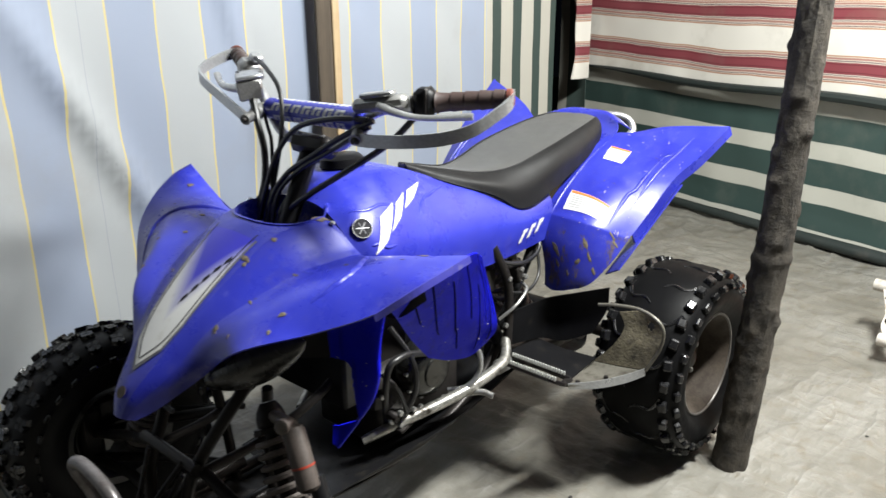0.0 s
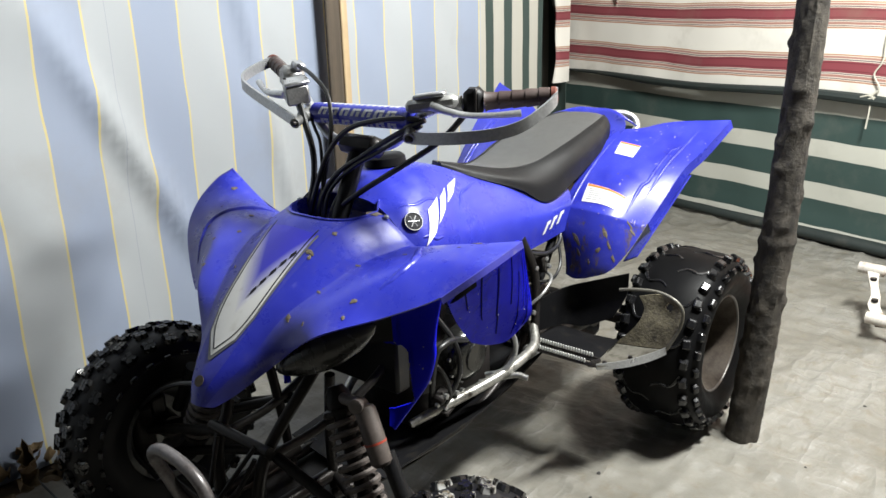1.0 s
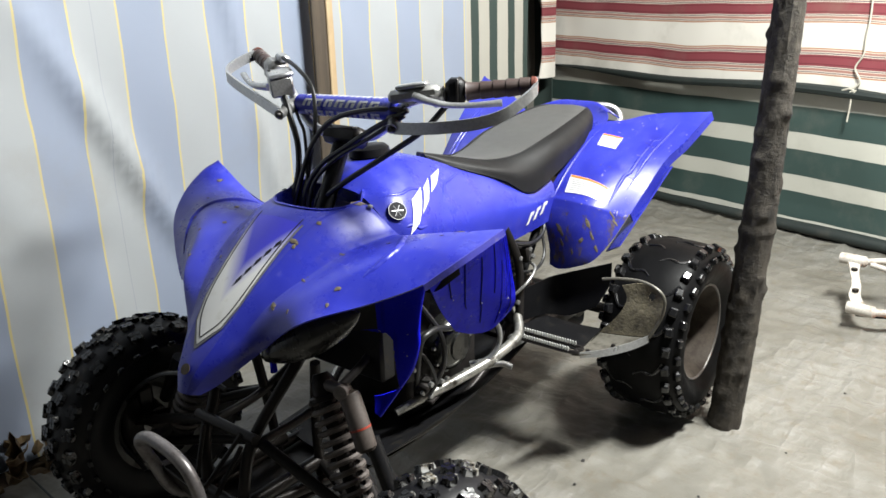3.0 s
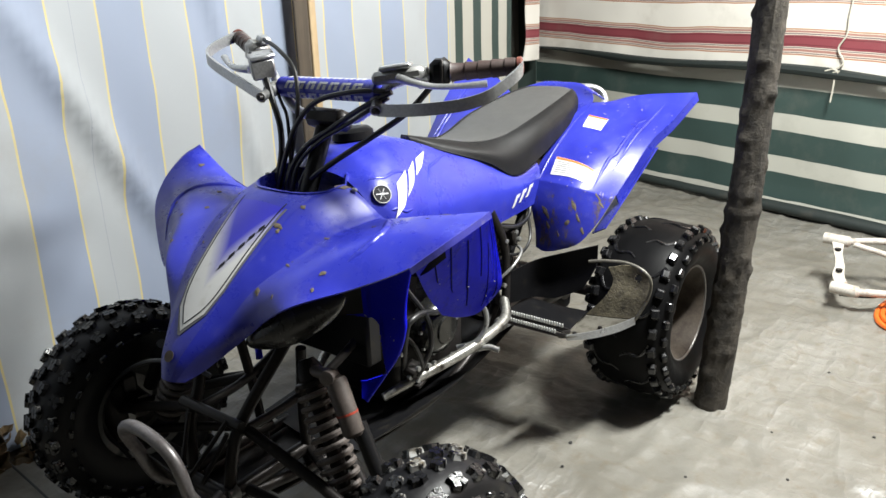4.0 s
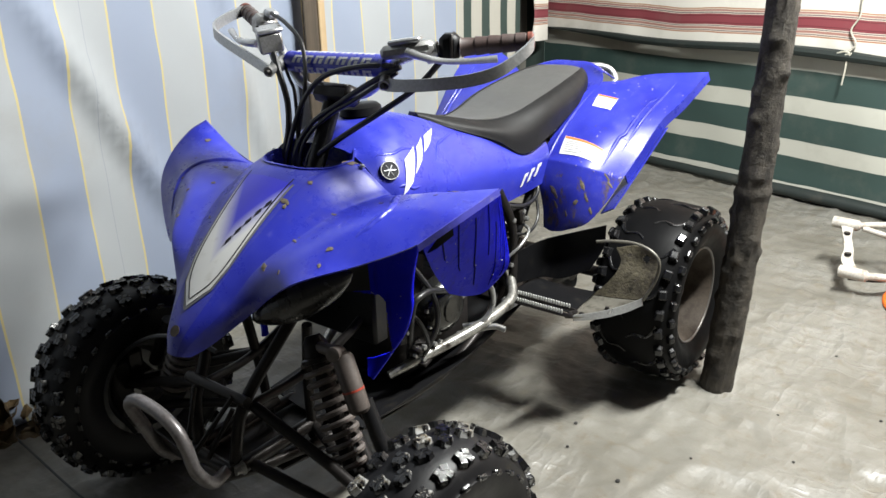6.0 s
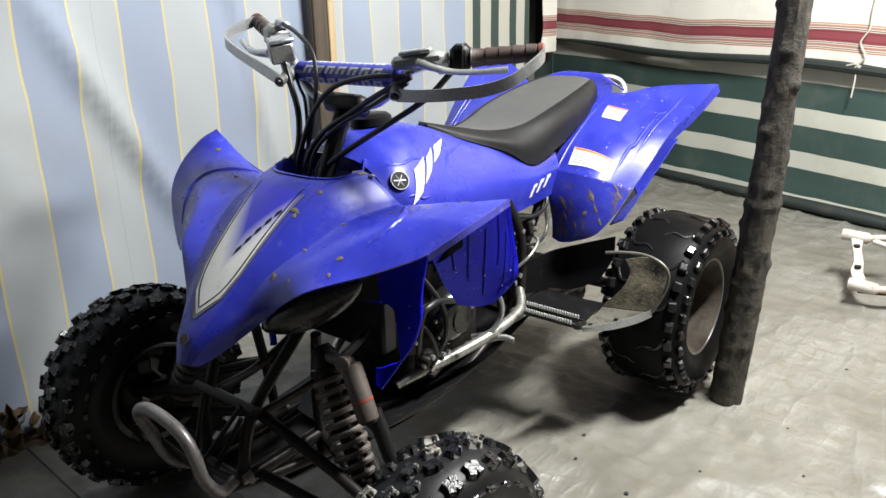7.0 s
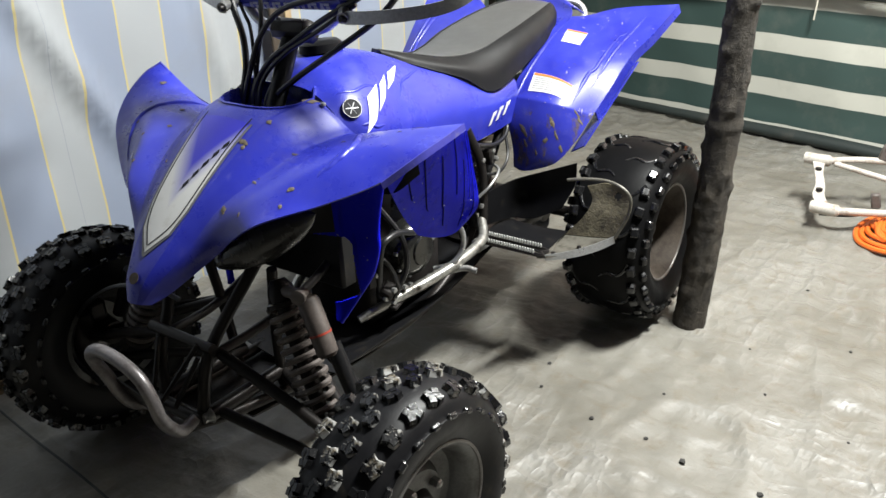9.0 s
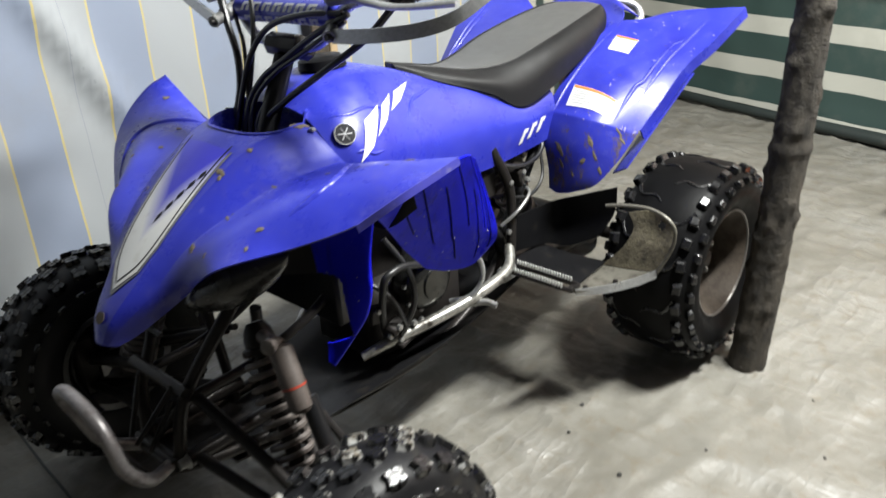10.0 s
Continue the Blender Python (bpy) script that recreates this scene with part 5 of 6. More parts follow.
for pts, r in (([(0.13, 0.36, 0.52), (0.178, 0.40, 0.47), (0.185, 0.43, 0.40), (0.155, 0.46, 0.345)], 0.0055), ([(0.15, 0.42, 0.60), (0.190, 0.45, 0.52), (0.196, 0.455, 0.44), (0.170, 0.43, 0.36)], 0.007),
               ([(0.14, 0.80, 0.66), (0.168, 0.90, 0.63), (0.160, 0.99, 0.64), (0.13, 1.04, 0.68)], 0.006), ([(0.15, 0.84, 0.56), (0.175, 0.92, 0.545), (0.165, 0.99, 0.57), (0.14, 1.02, 0.63)], 0.0045)):
    P("engine_hose", bent(pts, r, 24, 8), M_HOSE, "thin black hose")
P("brake_pipe", bent([(0.175, 0.80, 0.50), (0.20, 0.84, 0.535), (0.19, 0.90, 0.56), (0.15, 0.93, 0.565)], 0.0045, 20), M_ALU, "bright bent lever")
P("carburettor", block((0.10, 0.09, 0.10), (0.09, 0.80, 0.60), 0.02), M_DARKMETAL)
P("swing_arm", bent([(0.10, 0.86, 0.36), (0.12, 1.05, 0.31), (0.10, 1.28, 0.28)], 0.028, 16, 10), M_DARKMETAL)
P("swing_arm", bent([(-0.10, 0.86, 0.36), (-0.12, 1.05, 0.31), (-0.10, 1.28, 0.28)], 0.028, 16, 10), M_DARKMETAL)
P("rear_axle", rod((-0.42, 1.315, 0.294), (0.42, 1.315, 0.294), 0.019, 14), M_DARKMETAL)
P("axle_carrier", turned((-0.12, 1.315, 0.294), (0.12, 1.315, 0.294), [(0, 0.05), (1, 0.05)]), M_DARKMETAL)
P("rear_shock", spring((0.0, 0.96, 0.60), (0.0, 1.14, 0.36), 0.042, 0.008, 7), M_SHOCK)

# front suspension
for s in (1, -1):
    for y0 in (-0.07, 0.12):
        P("lower_arm", tube([(s * 0.075, y0, 0.285), (s * 0.28, y0 * 0.5, 0.245), (s * 0.475, -0.04, 0.212)], 0.0125, 10), M_DARKMETAL)
        P("upper_arm", tube([(s * 0.09, y0 + 0.02, 0.42), (s * 0.29, y0 * 0.5 + 0.0, 0.348), (s * 0.462, -0.03, 0.280)], 0.0125, 10), M_DARKMETAL)
    P("arm_pivot", rod((s * 0.075, -0.095, 0.285), (s * 0.075, 0.14, 0.285), 0.017, 12), M_DARKMETAL)
    P("pivot_bolt", turned((s * 0.075, -0.112, 0.285), (s * 0.075, -0.092, 0.285), [(0, 0.012), (0.6, 0.013), (1, 0.02)], 10), M_ALU)
    P("tie_rod", tube([(s * 0.05, 0.14, 0.44), (s * 0.45, 0.09, 0.30)], 0.008, 8), M_DARKMETAL)
    P("damper_rod", tube([(s * 0.330, 0.040, 0.475), (s * 0.405, 0.030, 0.34)], 0.017, 12), M_BLACK, "black damper rod boot")
    P("knuckle", block((0.05, 0.06, 0.17), (s * 0.478, -0.04, 0.27), 0.012), M_DARKMETAL)
    P("brake_disc", place_geo(lathe([(-0.003, 0.055), (-0.003, 0.088), (0.003, 0.088), (0.003, 0.055)], 32, True), pose(s * 0.497, -0.05, 0.263)), M_ALU, "steel brake disc")
    P("brake_caliper", block((0.05, 0.055, 0.07), (s * 0.492, 0.01, 0.328), 0.012), M_DARKMETAL)
    top, low = (s * 0.180, 0.050, 0.575), (s * 0.318, 0.010, 0.288)
    shock = P("shock_absorber", turned(top, low, [(0, 0.016), (0.05, 0.026), (0.10, 0.030), (0.14, 0.030), (0.15, 0.038), (0.18, 0.038), (0.185, 0.020), (0.9, 0.016), (0.92, 0.036), (0.95, 0.036), (1.0, 0.014)], 20), M_DARKMETAL, "dark dusty front shock absorber")
    tv, lv = Vector(top), Vector(low)
    P("coil_spring", spring(tv.lerp(lv, 0.18), tv.lerp(lv, 0.93), 0.036, 0.0068, 10.5), M_SHOCK, "grey coil spring", parent=shock)
    dy = 0.0 if s > 0 else 0.10
    res = P("gas_reservoir", turned((s * 0.284, 0.028 + dy, 0.575), (s * 0.338, 0.020 + dy, 0.458), [(0, 0.008), (0.04, 0.019), (0.1, 0.0225), (0.94, 0.0225), (1, 0.016)], 20), M_RESERVOIR, "brown dusty gas reservoir", parent=shock)
    P("reservoir_band", turned((s * 0.3166, 0.0233 + dy, 0.5045), (s * 0.3184, 0.0231 + dy, 0.5005), [(0, 0.0231), (1, 0.0231)], 20), M_RED, "thin red band", parent=shock)
    P("reservoir_bolt", turned((s * 0.288, 0.000 + dy, 0.582), (s * 0.276, 0.030 + dy, 0.576), [(0, 0.008), (0.05, 0.015), (0.4, 0.015), (0.45, 0.012), (1, 0.012)], 14), M_SHOCK, "round dusty bolt boss", parent=shock)
    P("reservoir_bracket", tube([(s * 0.19, 0.045, 0.555), (s * 0.285, 0.028 + dy, 0.574)], 0.013, 10), M_SHOCK, parent=shock)
    if s < 0:
        P("brake_hose", bent([(-0.40, -0.06, 0.17), (-0.475, -0.075, 0.24), (-0.455, -0.07, 0.33), (-0.385, -0.06, 0.41), (-0.26, -0.05, 0.485), (-0.12, -0.04, 0.515), (-0.05, -0.03, 0.50)], 0.0058, 40, 8), M_HOSE, "black brake hose")



# ---- wheels ----
M_RIMLIP = surface("worn_rim_edge", (0.165, 0.158, 0.15), 0.4, 0.6, dirt=(0.075, 0.0638, 0.0525), amount=0.5, scale=16)
def tyre_profile(width, radius, rim, crown):
    w = width / 2
    return [(-w * 0.72, rim), (-w * 0.80, rim + 0.006), (-w * 0.98, rim + (radius - rim) * 0.35), (-w, rim + (radius - rim) * 0.58), (-w * 0.93, radius - crown * 1.6), (-w * 0.78, radius - crown * 0.7),
            (-w * 0.4, radius - crown * 0.12), (0, radius), (w * 0.4, radius - crown * 0.12), (w * 0.78, radius - crown * 0.7), (w * 0.93, radius - crown * 1.6), (w, rim + (radius - rim) * 0.58),
            (w * 0.98, rim + (radius - rim) * 0.35), (w * 0.80, rim + 0.006), (w * 0.72, rim)]


def knob_mesh(name, size, split, material):
    """A tyre knob; split ones are cut into a chevron of four lobes."""
    x, y, h = size
    g = Geo()
    if split:
        for sx in (-1, 1):
            for sy in (-1, 1):
                g.join(block((x * 0.50, y * 0.52, h), (sx * x * 0.25, sy * y * 0.24 + sx * 0.0, h / 2), 0.0, (0, 0, 18 * sx * sy), 0.72))
        g.join(block((x * 0.45, y * 0.45, h * 0.92), (0, 0, h * 0.46), 0.0, (0, 0, 45)))
    else:
        g.join(block((x, y, h), (0, 0, h / 2), 0.003, taper=0.74))
    return g.mesh(name, material, False)


def wheel(at, steer, width, radius, rim, rows, side, label, rubber, steel):
    """Tyre with its knobs and rim with its face; side: where the outer face looks."""
    crown = 0.030 if width < 0.22 else 0.026
    m = pose(*at, 0, 0, steer)
    prof = tyre_profile(width, radius, rim, crown)
    ends = curve(prof, 46)
    tyre = P("tyre", lathe([tuple(q) for q in ends], 64, True), rubber, label)
    tyre.matrix_basis = m
    for lateral, count, phase, me, tilt, turn in rows:
        r = float(np.interp(lateral, [q[0] for q in prof[4:11]], [q[1] for q in prof[4:11]])) - 0.002
        for k in range(count):
            w = 360 * (k + phase) / count
            rib = me.name.startswith("tread_rib")
            ob = new("tread_rib" if rib else "knob", me)
            ob.parent = tyre
            if rib:
                ob.matrix_basis = pose(0, 0, 0, w)
                continue
            ob.matrix_basis = pose(0, 0, 0, w) @ pose(lateral, 0, r, 0, tilt, turn * (1 if k % 2 else -1))
    o = side
    face = [(o * -width * 0.38, rim + 0.004), (o * -width * 0.40, rim + 0.010), (o * -width * 0.36, rim - 0.004), (o * 0.0, rim - 0.014), (o * width * 0.30, rim - 0.006), (o * width * 0.385, rim + 0.002), (o * width * 0.41, rim + 0.011),
            (o * width * 0.40, rim + 0.001), (o * width * 0.31, rim - 0.014), (o * 0.02, rim - 0.024), (o * 0.012, rim * 0.62), (o * 0.030, rim * 0.52), (o * 0.032, 0.036), (o * 0.018, 0.034), (o * 0.018, rim * 0.5), (o * -0.004, rim * 0.63), (o * 0.004, rim - 0.028), (o * -width * 0.34, rim - 0.014)]
    hubrim = P("rim", lathe(face, 48, True), steel, "dusty steel wheel rim")
    hubrim.matrix_basis = m
    P("rim_lip", place_geo(tube([(o * width * 0.405, (rim + 0.006) * math.cos(w), (rim + 0.006) * math.sin(w)) for w in np.linspace(0, 2 * math.pi, 61)[:-1]], 0.0042, 8, closed=True), Matrix.Identity(4)), M_RIMLIP, "worn pale edge", parent=hubrim)
    P("hub", lathe([(o * -0.05, 0.030), (o * 0.02, 0.038), (o * 0.045, 0.030), (o * 0.060, 0.022), (o * 0.062, 0.008)], 20), M_DARKMETAL, "dark wheel hub", parent=hubrim)
    for k in range(4):
        w = math.pi / 2 * k + 0.5
        P("wheel_nut", place_geo(lathe([(o * 0.028, 0.011), (o * 0.046, 0.010), (o * 0.05, 0.005)], 6), pose(0, 0.055 * math.cos(w), 0.055 * math.sin(w))), M_ALU, parent=hubrim)


for s, x, y, r, mud in ((1, 0.571, -0.055, 0.250, M_KNOB), (-1, -0.485, 0.022, 0.262, M_SHADEDKNOB)):
    big = knob_mesh("chevron_knob", (0.030, 0.034, 0.015), True, mud)
    mid = knob_mesh("centre_knob", (0.024, 0.032, 0.014), True, mud)
    small = knob_mesh("shoulder_knob", (0.014, 0.026, 0.010), False, mud)
    front_rows = [(-0.014, 28, 0.0, mid, 0, 12), (0.014, 28, 0.5, mid, 0, 12), (-0.058, 27, 0.2, big, -24, 10), (0.058, 27, 0.6, big, 24, 10), (-0.083, 27, 0.7, small, -62, 0), (0.083, 27, 0.1, small, 62, 0)]
    wheel((x, y, r + 0.013), -2, 0.180, r, 0.136, front_rows, s, "knobbly front tyre dusted with dried mud", M_FRONTTYRE, M_FRONTRIM)
lug = knob_mesh("square_lug", (0.030, 0.034, 0.019), False, M_LUG)
edge_lug = knob_mesh("edge_lug", (0.022, 0.030, 0.016), False, M_LUG)
lug_rows = [(-0.096, 28, 0.0, lug, -22, 6), (0.096, 28, 0.5, lug, 22, 6), (-0.121, 28, 0.5, edge_lug, -60, 0), (0.121, 28, 0.0, edge_lug, 60, 0)]


def tread_ribs():
    """Curved raised ribs that sweep from the tyre's middle out to the shoulder lugs."""
    prof = tyre_profile(0.262, 0.278, 0.146, 0.026)[4:11]
    meshes = []
    for o in (1, -1):
        pts = []
        for k in range(14):
            u = k / 13
            x = o * (0.004 + 0.088 * u)
            w = 0.20 * u * u + 0.045 * math.sin(2 * math.pi * u)
            r = float(np.interp(x, [q[0] for q in prof], [q[1] for q in prof])) - 0.0005
            pts.append((x, r * math.sin(w), r * math.cos(w)))
        meshes.append(tube(pts, [0.003, 0.0055, 0.005, 0.007], 8).mesh("tread_rib", M_LUG))
    return meshes


RIBS = tread_ribs()
rear_rows = lug_rows + [(0.0, 14, 0.0, RIBS[0], 0, 0), (0.0, 14, 0.5, RIBS[1], 0, 0)]
for s in (1, -1):
    wheel((s * 0.440, 1.315, 0.294), 0, 0.262, 0.278, 0.146, rear_rows, s, "wide rear tyre with square shoulder lugs", M_RUBBER, M_RIM)

# ---- handlebar ----
P("steering_stem", tube([(0, 0.235, 0.80), (0, 0.335, 1.0)], 0.021, 14), M_BLACK, "black steering stem")
P("bar_clamp", block((0.12, 0.055, 0.045), (0, 0.352, 1.018), 0.012, (-25, 0, 0)), M_DARKMETAL, "dark handlebar clamp")
for s in (1, -1):
    P("clamp_bolt", place_geo(lathe([(0, 0.007), (0.006, 0.007), (0.008, 0.003)], 8), pose(s * 0.04, 0.345, 1.038, 0, -90, 0)), M_ALU)
LEFT_BAR = [(0.0, 0.350, 1.022), (0.060, 0.350, 1.022), (0.120, 0.345, 1.042), (0.180, 0.342, 1.096), (0.235, 0.352, 1.122), (0.320, 0.395, 1.136), (0.445, 0.462, 1.148)]
RIGHT_BAR = [(-0.060, 0.350, 1.022), (-0.110, 0.348, 1.038), (-0.160, 0.352, 1.088), (-0.205, 0.365, 1.124), (-0.290, 0.400, 1.155), (-0.410, 0.452, 1.184)]
bar = P("handlebar", tube(curve(RIGHT_BAR[::-1] + LEFT_BAR, 90), 0.0115, 14), M_BRIGHT, "bent aluminium handlebar")
PAD_A, PAD_B = Vector((-0.150, 0.352, 1.084)), Vector((0.185, 0.336, 1.096))
P("crossbar", rod(PAD_A - (PAD_B - PAD_A) * 0.03, PAD_B + (PAD_B - PAD_A) * 0.02, 0.008, 10), M_BRIGHT, parent=bar)
padbar = P("bar_pad", turned(PAD_A, PAD_B, [(0, 0.016), (0.02, 0.025), (0.98, 0.025), (1, 0.016)], 28), M_BLUE, "blue foam bar pad with pale block marks")
M_PADMARK = surface("pad_print", (0.525, 0.532, 0.555), 0.5, vary=0.05)
for row, w in ((0, 1.95), (1, 0.78), (2, -0.35)):
    for k in range(7):
        x0 = 0.12 + 0.112 * k
        for a0, a1, lo, hi in ((0.0, 0.026, -0.36, 0.36), (0.032, 0.078, 0.14, 0.36), (0.052, 0.080, -0.36, 0.06)):
            a = np.array([[PAD_A.lerp(PAD_B, x0 + x + 0.03 * (q - w)) + Vector((0, -0.0257 * math.cos(q - 0.35), 0.0257 * math.sin(q - 0.35))) for x in np.linspace(a0, a1, 3)] for q in np.linspace(w + lo, w + hi, 6)])
            P("pad_mark", sheet(a, 0.0006), M_PADMARK, parent=padbar)
GUARD = {1: [(0.199, 0.298, 1.062), (0.245, 0.302, 1.064), (0.320, 0.314, 1.071), (0.392, 0.338, 1.082), (0.436, 0.372, 1.098), (0.460, 0.415, 1.124), (0.466, 0.450, 1.142), (0.452, 0.478, 1.152)],
         -1: [(-0.135, 0.275, 1.070), (-0.190, 0.284, 1.084), (-0.275, 0.298, 1.108), (-0.345, 0.308, 1.130), (-0.386, 0.320, 1.146), (-0.408, 0.350, 1.160), (-0.418, 0.405, 1.176), (-0.416, 0.462, 1.190)]}
for s, a, b in ((1, Vector((0.325, 0.398, 1.1365)), Vector((0.447, 0.463, 1.148))), (-1, Vector((-0.290, 0.400, 1.155)), Vector((-0.412, 0.453, 1.1845)))):
    grip = P("grip", turned(a, b, [(0, 0.022), (0.02, 0.0195), (0.21, 0.0175), (0.22, 0.0195), (0.41, 0.0175), (0.42, 0.0195), (0.61, 0.0175), (0.62, 0.0195), (0.81, 0.0175), (0.82, 0.0195), (0.97, 0.018), (1, 0.012)], 20), M_GRIP, "dark brown ribbed rubber grip")
    P("grip_end", turned(b, b + (b - a).normalized() * 0.012, [(0, 0.019), (0.7, 0.019), (1, 0.013)], 18), M_GRIPEND, "red-brown grip end", parent=grip)
    c = curve(GUARD[s], 60)
    guard = P("knuckle_guard", sheet(np.array([c + np.array((0, 0, -0.013)), c + np.array((0, 0, 0.013))]), 0.006 * s), M_BRIGHT, "flat aluminium knuckle guard")
    g0 = GUARD[s][0]
    P("guard_clamp", turned((g0[0], g0[1] - 0.006, g0[2]), (s * 0.165, 0.345, 1.082), [(0, 0.012), (0.5, 0.012), (0.55, 0.017), (1, 0.017)], 14), M_ALU, parent=guard)
    P("guard_bolt", turned((g0[0], g0[1] - 0.012, g0[2]), (g0[0], g0[1], g0[2]), [(0, 0.006), (1, 0.009)], 10), M_DARKMETAL, parent=guard)
perch = P("lever_perch", block((0.115, 0.036, 0.028), (0.235, 0.332, 1.134), 0.010, (0, -8, 24)), M_ALU, "cast aluminium lever perch")
P("perch_clamp", turned((0.262, 0.362, 1.124), (0.284, 0.374, 1.128), [(0, 0.022), (1, 0.022)], 16), M_ALU, parent=perch)
P("perch_cap", block((0.07, 0.032, 0.010), (0.232, 0.328, 1.152), 0.004, (0, -8, 24)), M_BRIGHT, parent=perch)
P("lever", bent([(0.245, 0.318, 1.132), (0.280, 0.325, 1.122), (0.320, 0.345, 1.114), (0.365, 0.372, 1.114), (0.412, 0.402, 1.118)], [0.013, 0.010, 0.008, 0.008, 0.010], 30, 10, flat=0.75), M_BRIGHT, "polished clutch lever")
P("switch_housing", block((0.042, 0.050, 0.058), (0.304, 0.386, 1.136), 0.010, (0, 0, 30)), M_PLASTIC, "black switch housing")
P("switch_band", block((0.006, 0.054, 0.060), (0.309, 0.389, 1.136), 0.003, (0, 0, 30)), M_DARKMETAL)
P("lever_perch", block((0.070, 0.034, 0.026), (-0.225, 0.352, 1.145), 0.010, (0, 14, -24)), M_ALU, "cast aluminium brake perch")
P("lever", bent([(-0.240, 0.335, 1.122), (-0.280, 0.325, 1.125), (-0.320, 0.335, 1.134), (-0.355, 0.352, 1.146)], [0.014, 0.011, 0.008, 0.009], 24, 10, flat=0.75), M_BRIGHT, "polished brake lever")
P("throttle_box", block((0.060, 0.055, 0.056), (-0.268, 0.388, 1.158), 0.012, (0, 10, -25)), M_ALU, "aluminium throttle housing")
P("throttle_cap", block((0.040, 0.030, 0.018), (-0.246, 0.392, 1.188), 0.006, (0, 10, -25)), M_BRIGHT)
master = P("master_cylinder", block((0.060, 0.056, 0.046), (-0.178, 0.320, 1.132), 0.004, (8, 6, -35)), M_ALU, "aluminium brake fluid reservoir")
P("reservoir_lid", block((0.064, 0.060, 0.010), (-0.176, 0.318, 1.160), 0.003, (8, 6, -35)), M_BRIGHT, "bright lid", parent=master)
for sx, sy in ((-1, -1), (1, 1)):
    P("lid_screw", place_geo(lathe([(0, 0.004), (0.003, 0.004), (0.004, 0.001)], 8), pose(-0.176 + 0.020 * sx, 0.318 + 0.016 * sy, 1.165, 0, -90, 0)), M_DARKMETAL, parent=master)
P("hose_joint", place_geo(lathe([(-0.012, 0.009), (0.012, 0.009)], 10), pose(-0.168, 0.318, 1.102, 0, 70, 0)), M_BRIGHT)
for pts, r in (([(-0.160, 0.312, 1.112), (-0.132, 0.300, 1.065), (-0.108, 0.296, 1.000), (-0.102, 0.285, 0.930), (-0.112, 0.262, 0.850), (-0.10, 0.255, 0.80)], 0.0078),
               ([(-0.225, 0.375, 1.190), (-0.150, 0.350, 1.172), (-0.075, 0.325, 1.130), (-0.052, 0.305, 1.050), (-0.066, 0.285, 0.935), (-0.075, 0.262, 0.850), (-0.07, 0.255, 0.80)], 0.0052),
               ([(0.205, 0.325, 1.100), (0.120, 0.305, 1.095), (0.020, 0.295, 1.068), (-0.042, 0.285, 1.010), (-0.078, 0.272, 0.925), (-0.095, 0.258, 0.850), (-0.09, 0.25, 0.80)], 0.0062),
               ([(0.215, 0.330, 1.098), (0.140, 0.305, 1.058), (0.060, 0.292, 1.010), (-0.010, 0.280, 0.965), (-0.055, 0.268, 0.905), (-0.070, 0.255, 0.82)], 0.0062),
               ([(0.205, 0.330, 1.085), (0.110, 0.300, 1.025), (0.030, 0.285, 0.980), (-0.035, 0.270, 0.915), (-0.05, 0.255, 0.82)], 0.0050),
               ([(0.290, 0.375, 1.110), (0.250, 0.335, 1.055), (0.160, 0.300, 0.992), (0.060, 0.282, 0.930), (-0.005, 0.265, 0.878), (-0.03, 0.255, 0.82)], 0.0068),
               ([(-0.145, 0.330, 1.075), (-0.115, 0.315, 1.050), (-0.085, 0.300, 1.020), (-0.060, 0.275, 0.930), (-0.05, 0.255, 0.82)], 0.0042),
               ([(-0.020, 0.345, 1.020), (-0.010, 0.330, 0.985), (0.005, 0.300, 0.955), (-0.020, 0.262, 0.880), (-0.02, 0.255, 0.82)], 0.0045)):
    P("control_cable", bent(pts, r, 36, 8), M_HOSE, "black control cable")
# Black sheet below the bonnet opening takes the place of its inner shade.
P("hollow_sheet", sheet(net([[(-0.11, 0.16, 0.83), (0.11, 0.16, 0.83)], [(-0.11, 0.25, 0.82), (0.11, 0.25, 0.82)], [(-0.11, 0.34, 0.83), (0.11, 0.34, 0.83)]], 6, 6), 0.004), M_BLACK, "black sheet standing in for the dark hollow under the bonnet")

# ---- dirt on the bodywork ----
rng = random.Random(11)


def fleck(tree, at, way, size, stretch, turn, lift=0.0012):
    """A thin crumb of dried mud or leaf lying on a panel."""
    d = Vector(way).normalized()
    hit, nrm, _, _ = tree.ray_cast(Vector(at) - d * 0.15, d)
    if hit is None:
        hit, nrm, _, _ = tree.find_nearest(Vector(at))
    if nrm.dot(d) > 0:
        nrm = -nrm
    s = nrm.orthogonal().normalized()
    s.rotate(Matrix.Rotation(turn, 3, nrm))
    t = nrm.cross(s)
    k = 11
    rim = [(rng.uniform(0.65, 1.25)) for _ in range(k)]
    grid = []
    for q in (0.02, 0.6, 1.0):
        ring = []
        for i in range(k + 1):
            w = 2 * math.pi * i / k
            p = hit + (s * math.cos(w) * stretch + t * math.sin(w)) * size * q * rim[i % k]
            near, nn, _, _ = tree.find_nearest(p)
            nn = nn if nn.dot(nrm) > 0 else -nn
            ring.append(near + nn * (lift + 0.0007 * (1 - q)))
        grid.append(ring)
    return sheet(np.array(grid), -0.0008)


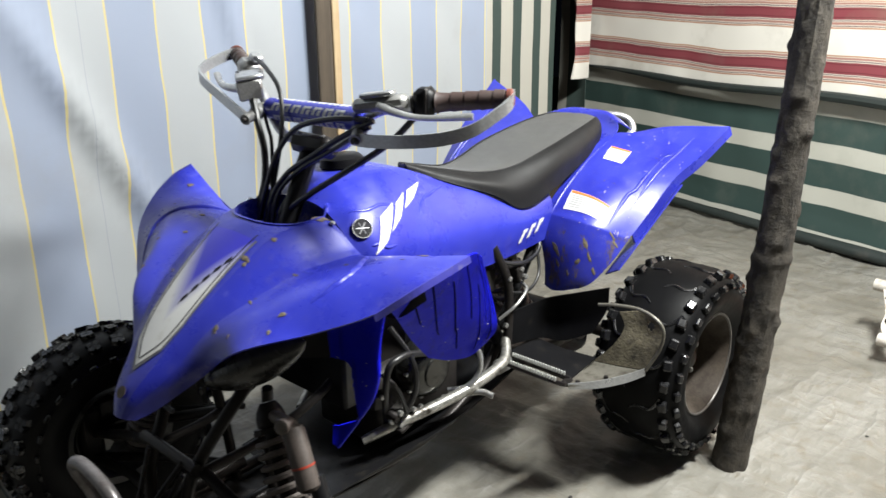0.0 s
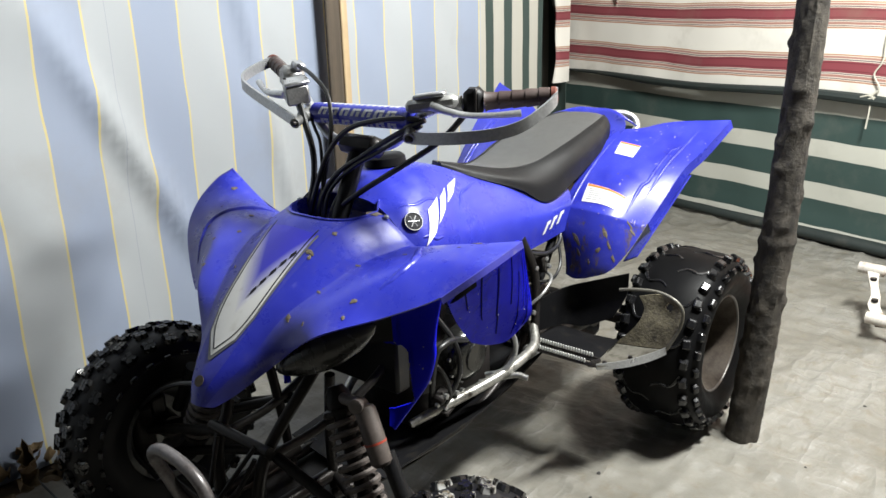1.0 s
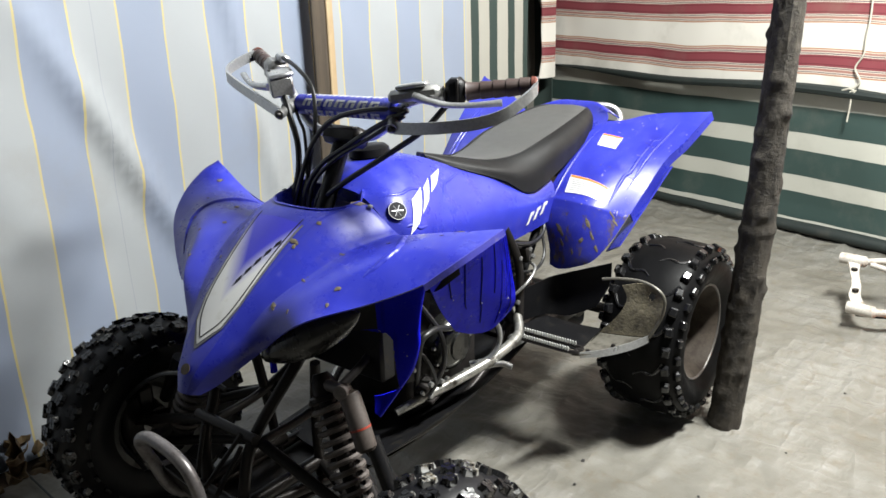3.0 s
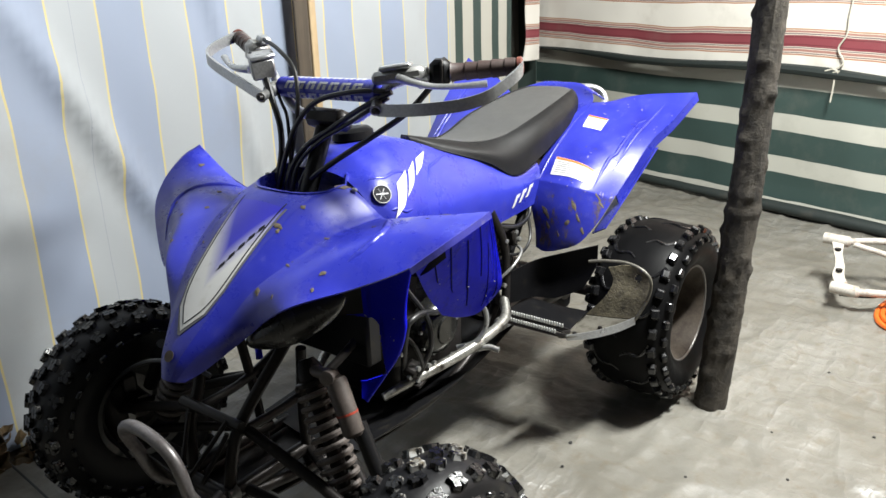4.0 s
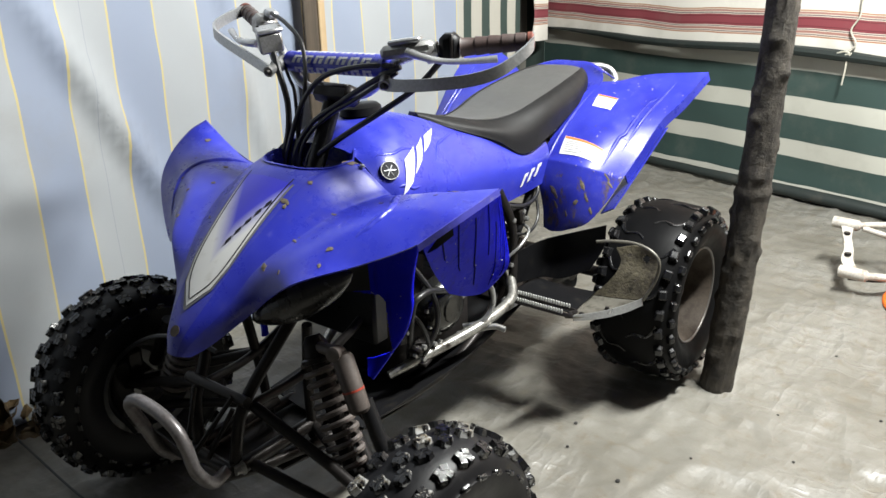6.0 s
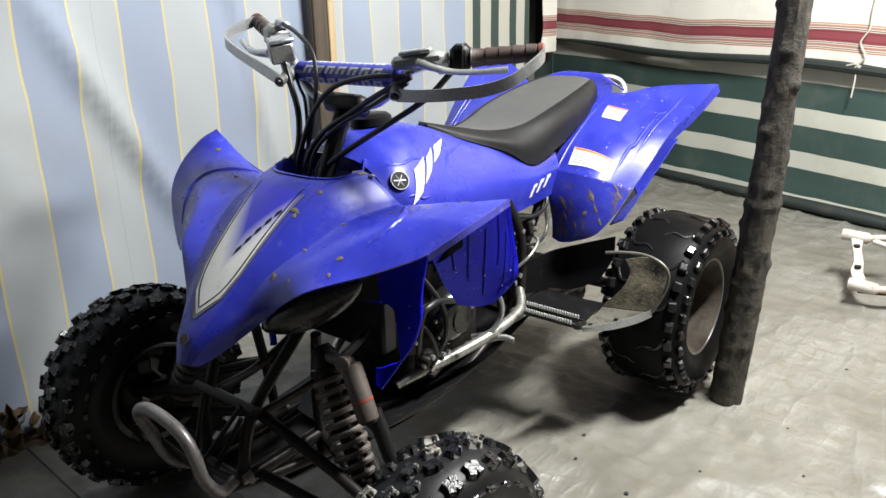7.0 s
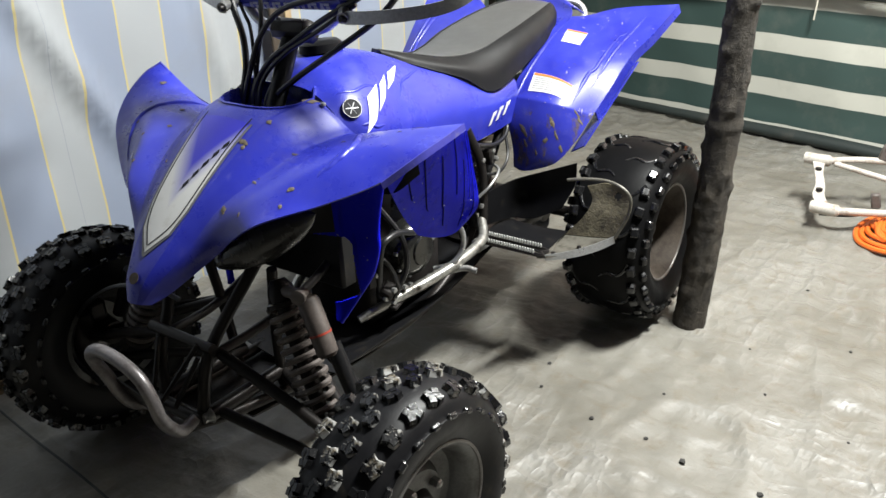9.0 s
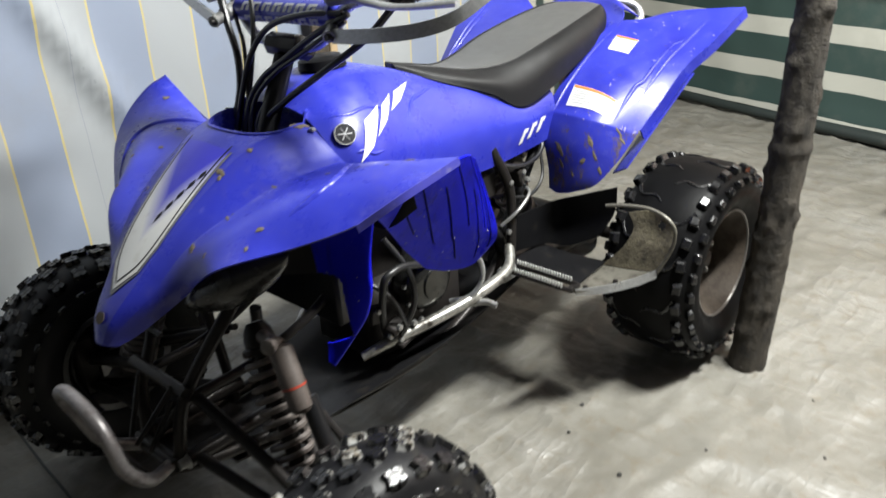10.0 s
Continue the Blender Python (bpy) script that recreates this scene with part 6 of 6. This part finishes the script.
down = (0, 0.55, -0.83)
for at, size, stretch, turn in (((0.064, 0.115, 0.867), 0.008, 1.7, 0.4), ((0.082, 0.092, 0.845), 0.006, 2.2, 2.0), ((0.090, 0.082, 0.838), 0.005, 1.2, 1.0), ((-0.055, 0.048, 0.824), 0.006, 2.0, 0.9),
                                ((0.131, -0.021, 0.746), 0.006, 1.8, 1.6), ((-0.197, 0.02, 0.78), 0.005, 1.1, 0), ((-0.22, 0.146, 0.818), 0.0055, 1.3, 0.3), ((-0.265, 0.22, 0.833), 0.005, 1.2, 0.7),
                                ((0.103, 0.150, 0.872), 0.006, 1.1, 0.2), ((0.257, 0.042, 0.791), 0.005, 1.5, 0.2), ((0.262, 0.004, 0.774), 0.004, 1.4, 1.2), ((0.118, 0.262, 0.892), 0.012, 1.8, 0.5),
                                ((-0.40, 0.27, 0.88), 0.006, 1.5, 0.3), ((-0.33, 0.15, 0.80), 0.004, 1.2, 0.3), ((0.36, 0.31, 0.86), 0.012, 1.6, 1.5), ((-0.25, 0.10, 0.80), 0.004, 1.1, 0.8), ((0.02, 0.10, 0.86), 0.003, 1.1, 0.8)):
    P("mud_fleck", fleck(cowl_tree, at, down, size, stretch, turn), M_MUD, "tan crumb of dried mud and leaf", parent=cowl)
fore = (0, 1, -0.25)
for at, size, stretch, turn in (((0.200, 1.012, 0.650), 0.011, 2.2, 1.5), ((0.212, 1.015, 0.610), 0.008, 2.0, 1.4), ((0.274, 1.017, 0.629), 0.008, 1.3, 0.3), ((0.286, 1.031, 0.679), 0.008, 2.2, 1.2),
                                ((0.30, 1.04, 0.64), 0.005, 3.6, 1.3), ((0.335, 1.08, 0.700), 0.005, 4.2, 1.3), ((0.345, 1.10, 0.672), 0.006, 2.5, 1.4), ((0.250, 1.01, 0.590), 0.006, 1.6, 1.0), ((0.313, 1.05, 0.600), 0.006, 2.2, 1.2), ((0.19, 1.02, 0.560), 0.006, 1.4, 0.3)):
    P("mud_splash", fleck(rear_tree, at, fore, 0.75 * size, 1.2 * stretch, turn, 0.0004), M_MUD, "streak of dried mud")
M_SCUFF = surface("pale_scuff", (0.165, 0.15, 0.36), 0.6)
for _ in range(40):
    j, i = rng.randrange(24, 58), rng.randrange(5, 27)
    P("scuff", fleck(rear_tree, rear_net[j, i], (0, 0.1, -1), rng.uniform(0.001, 0.0026), rng.uniform(1, 3), rng.uniform(0, 3), 0.0008), M_SCUFF, "pale scuff mark")
for _ in range(16):
    j, i = rng.randrange(20, 62), rng.randrange(6, 68)
    if abs(i - 36) > 9:
        P("scuff", fleck(cowl_tree, cowl_net[j, cowl_col(i)], down, rng.uniform(0.0012, 0.003), rng.uniform(1, 3), rng.uniform(0, 3), 0.0008), M_MUD, "small dry splash")
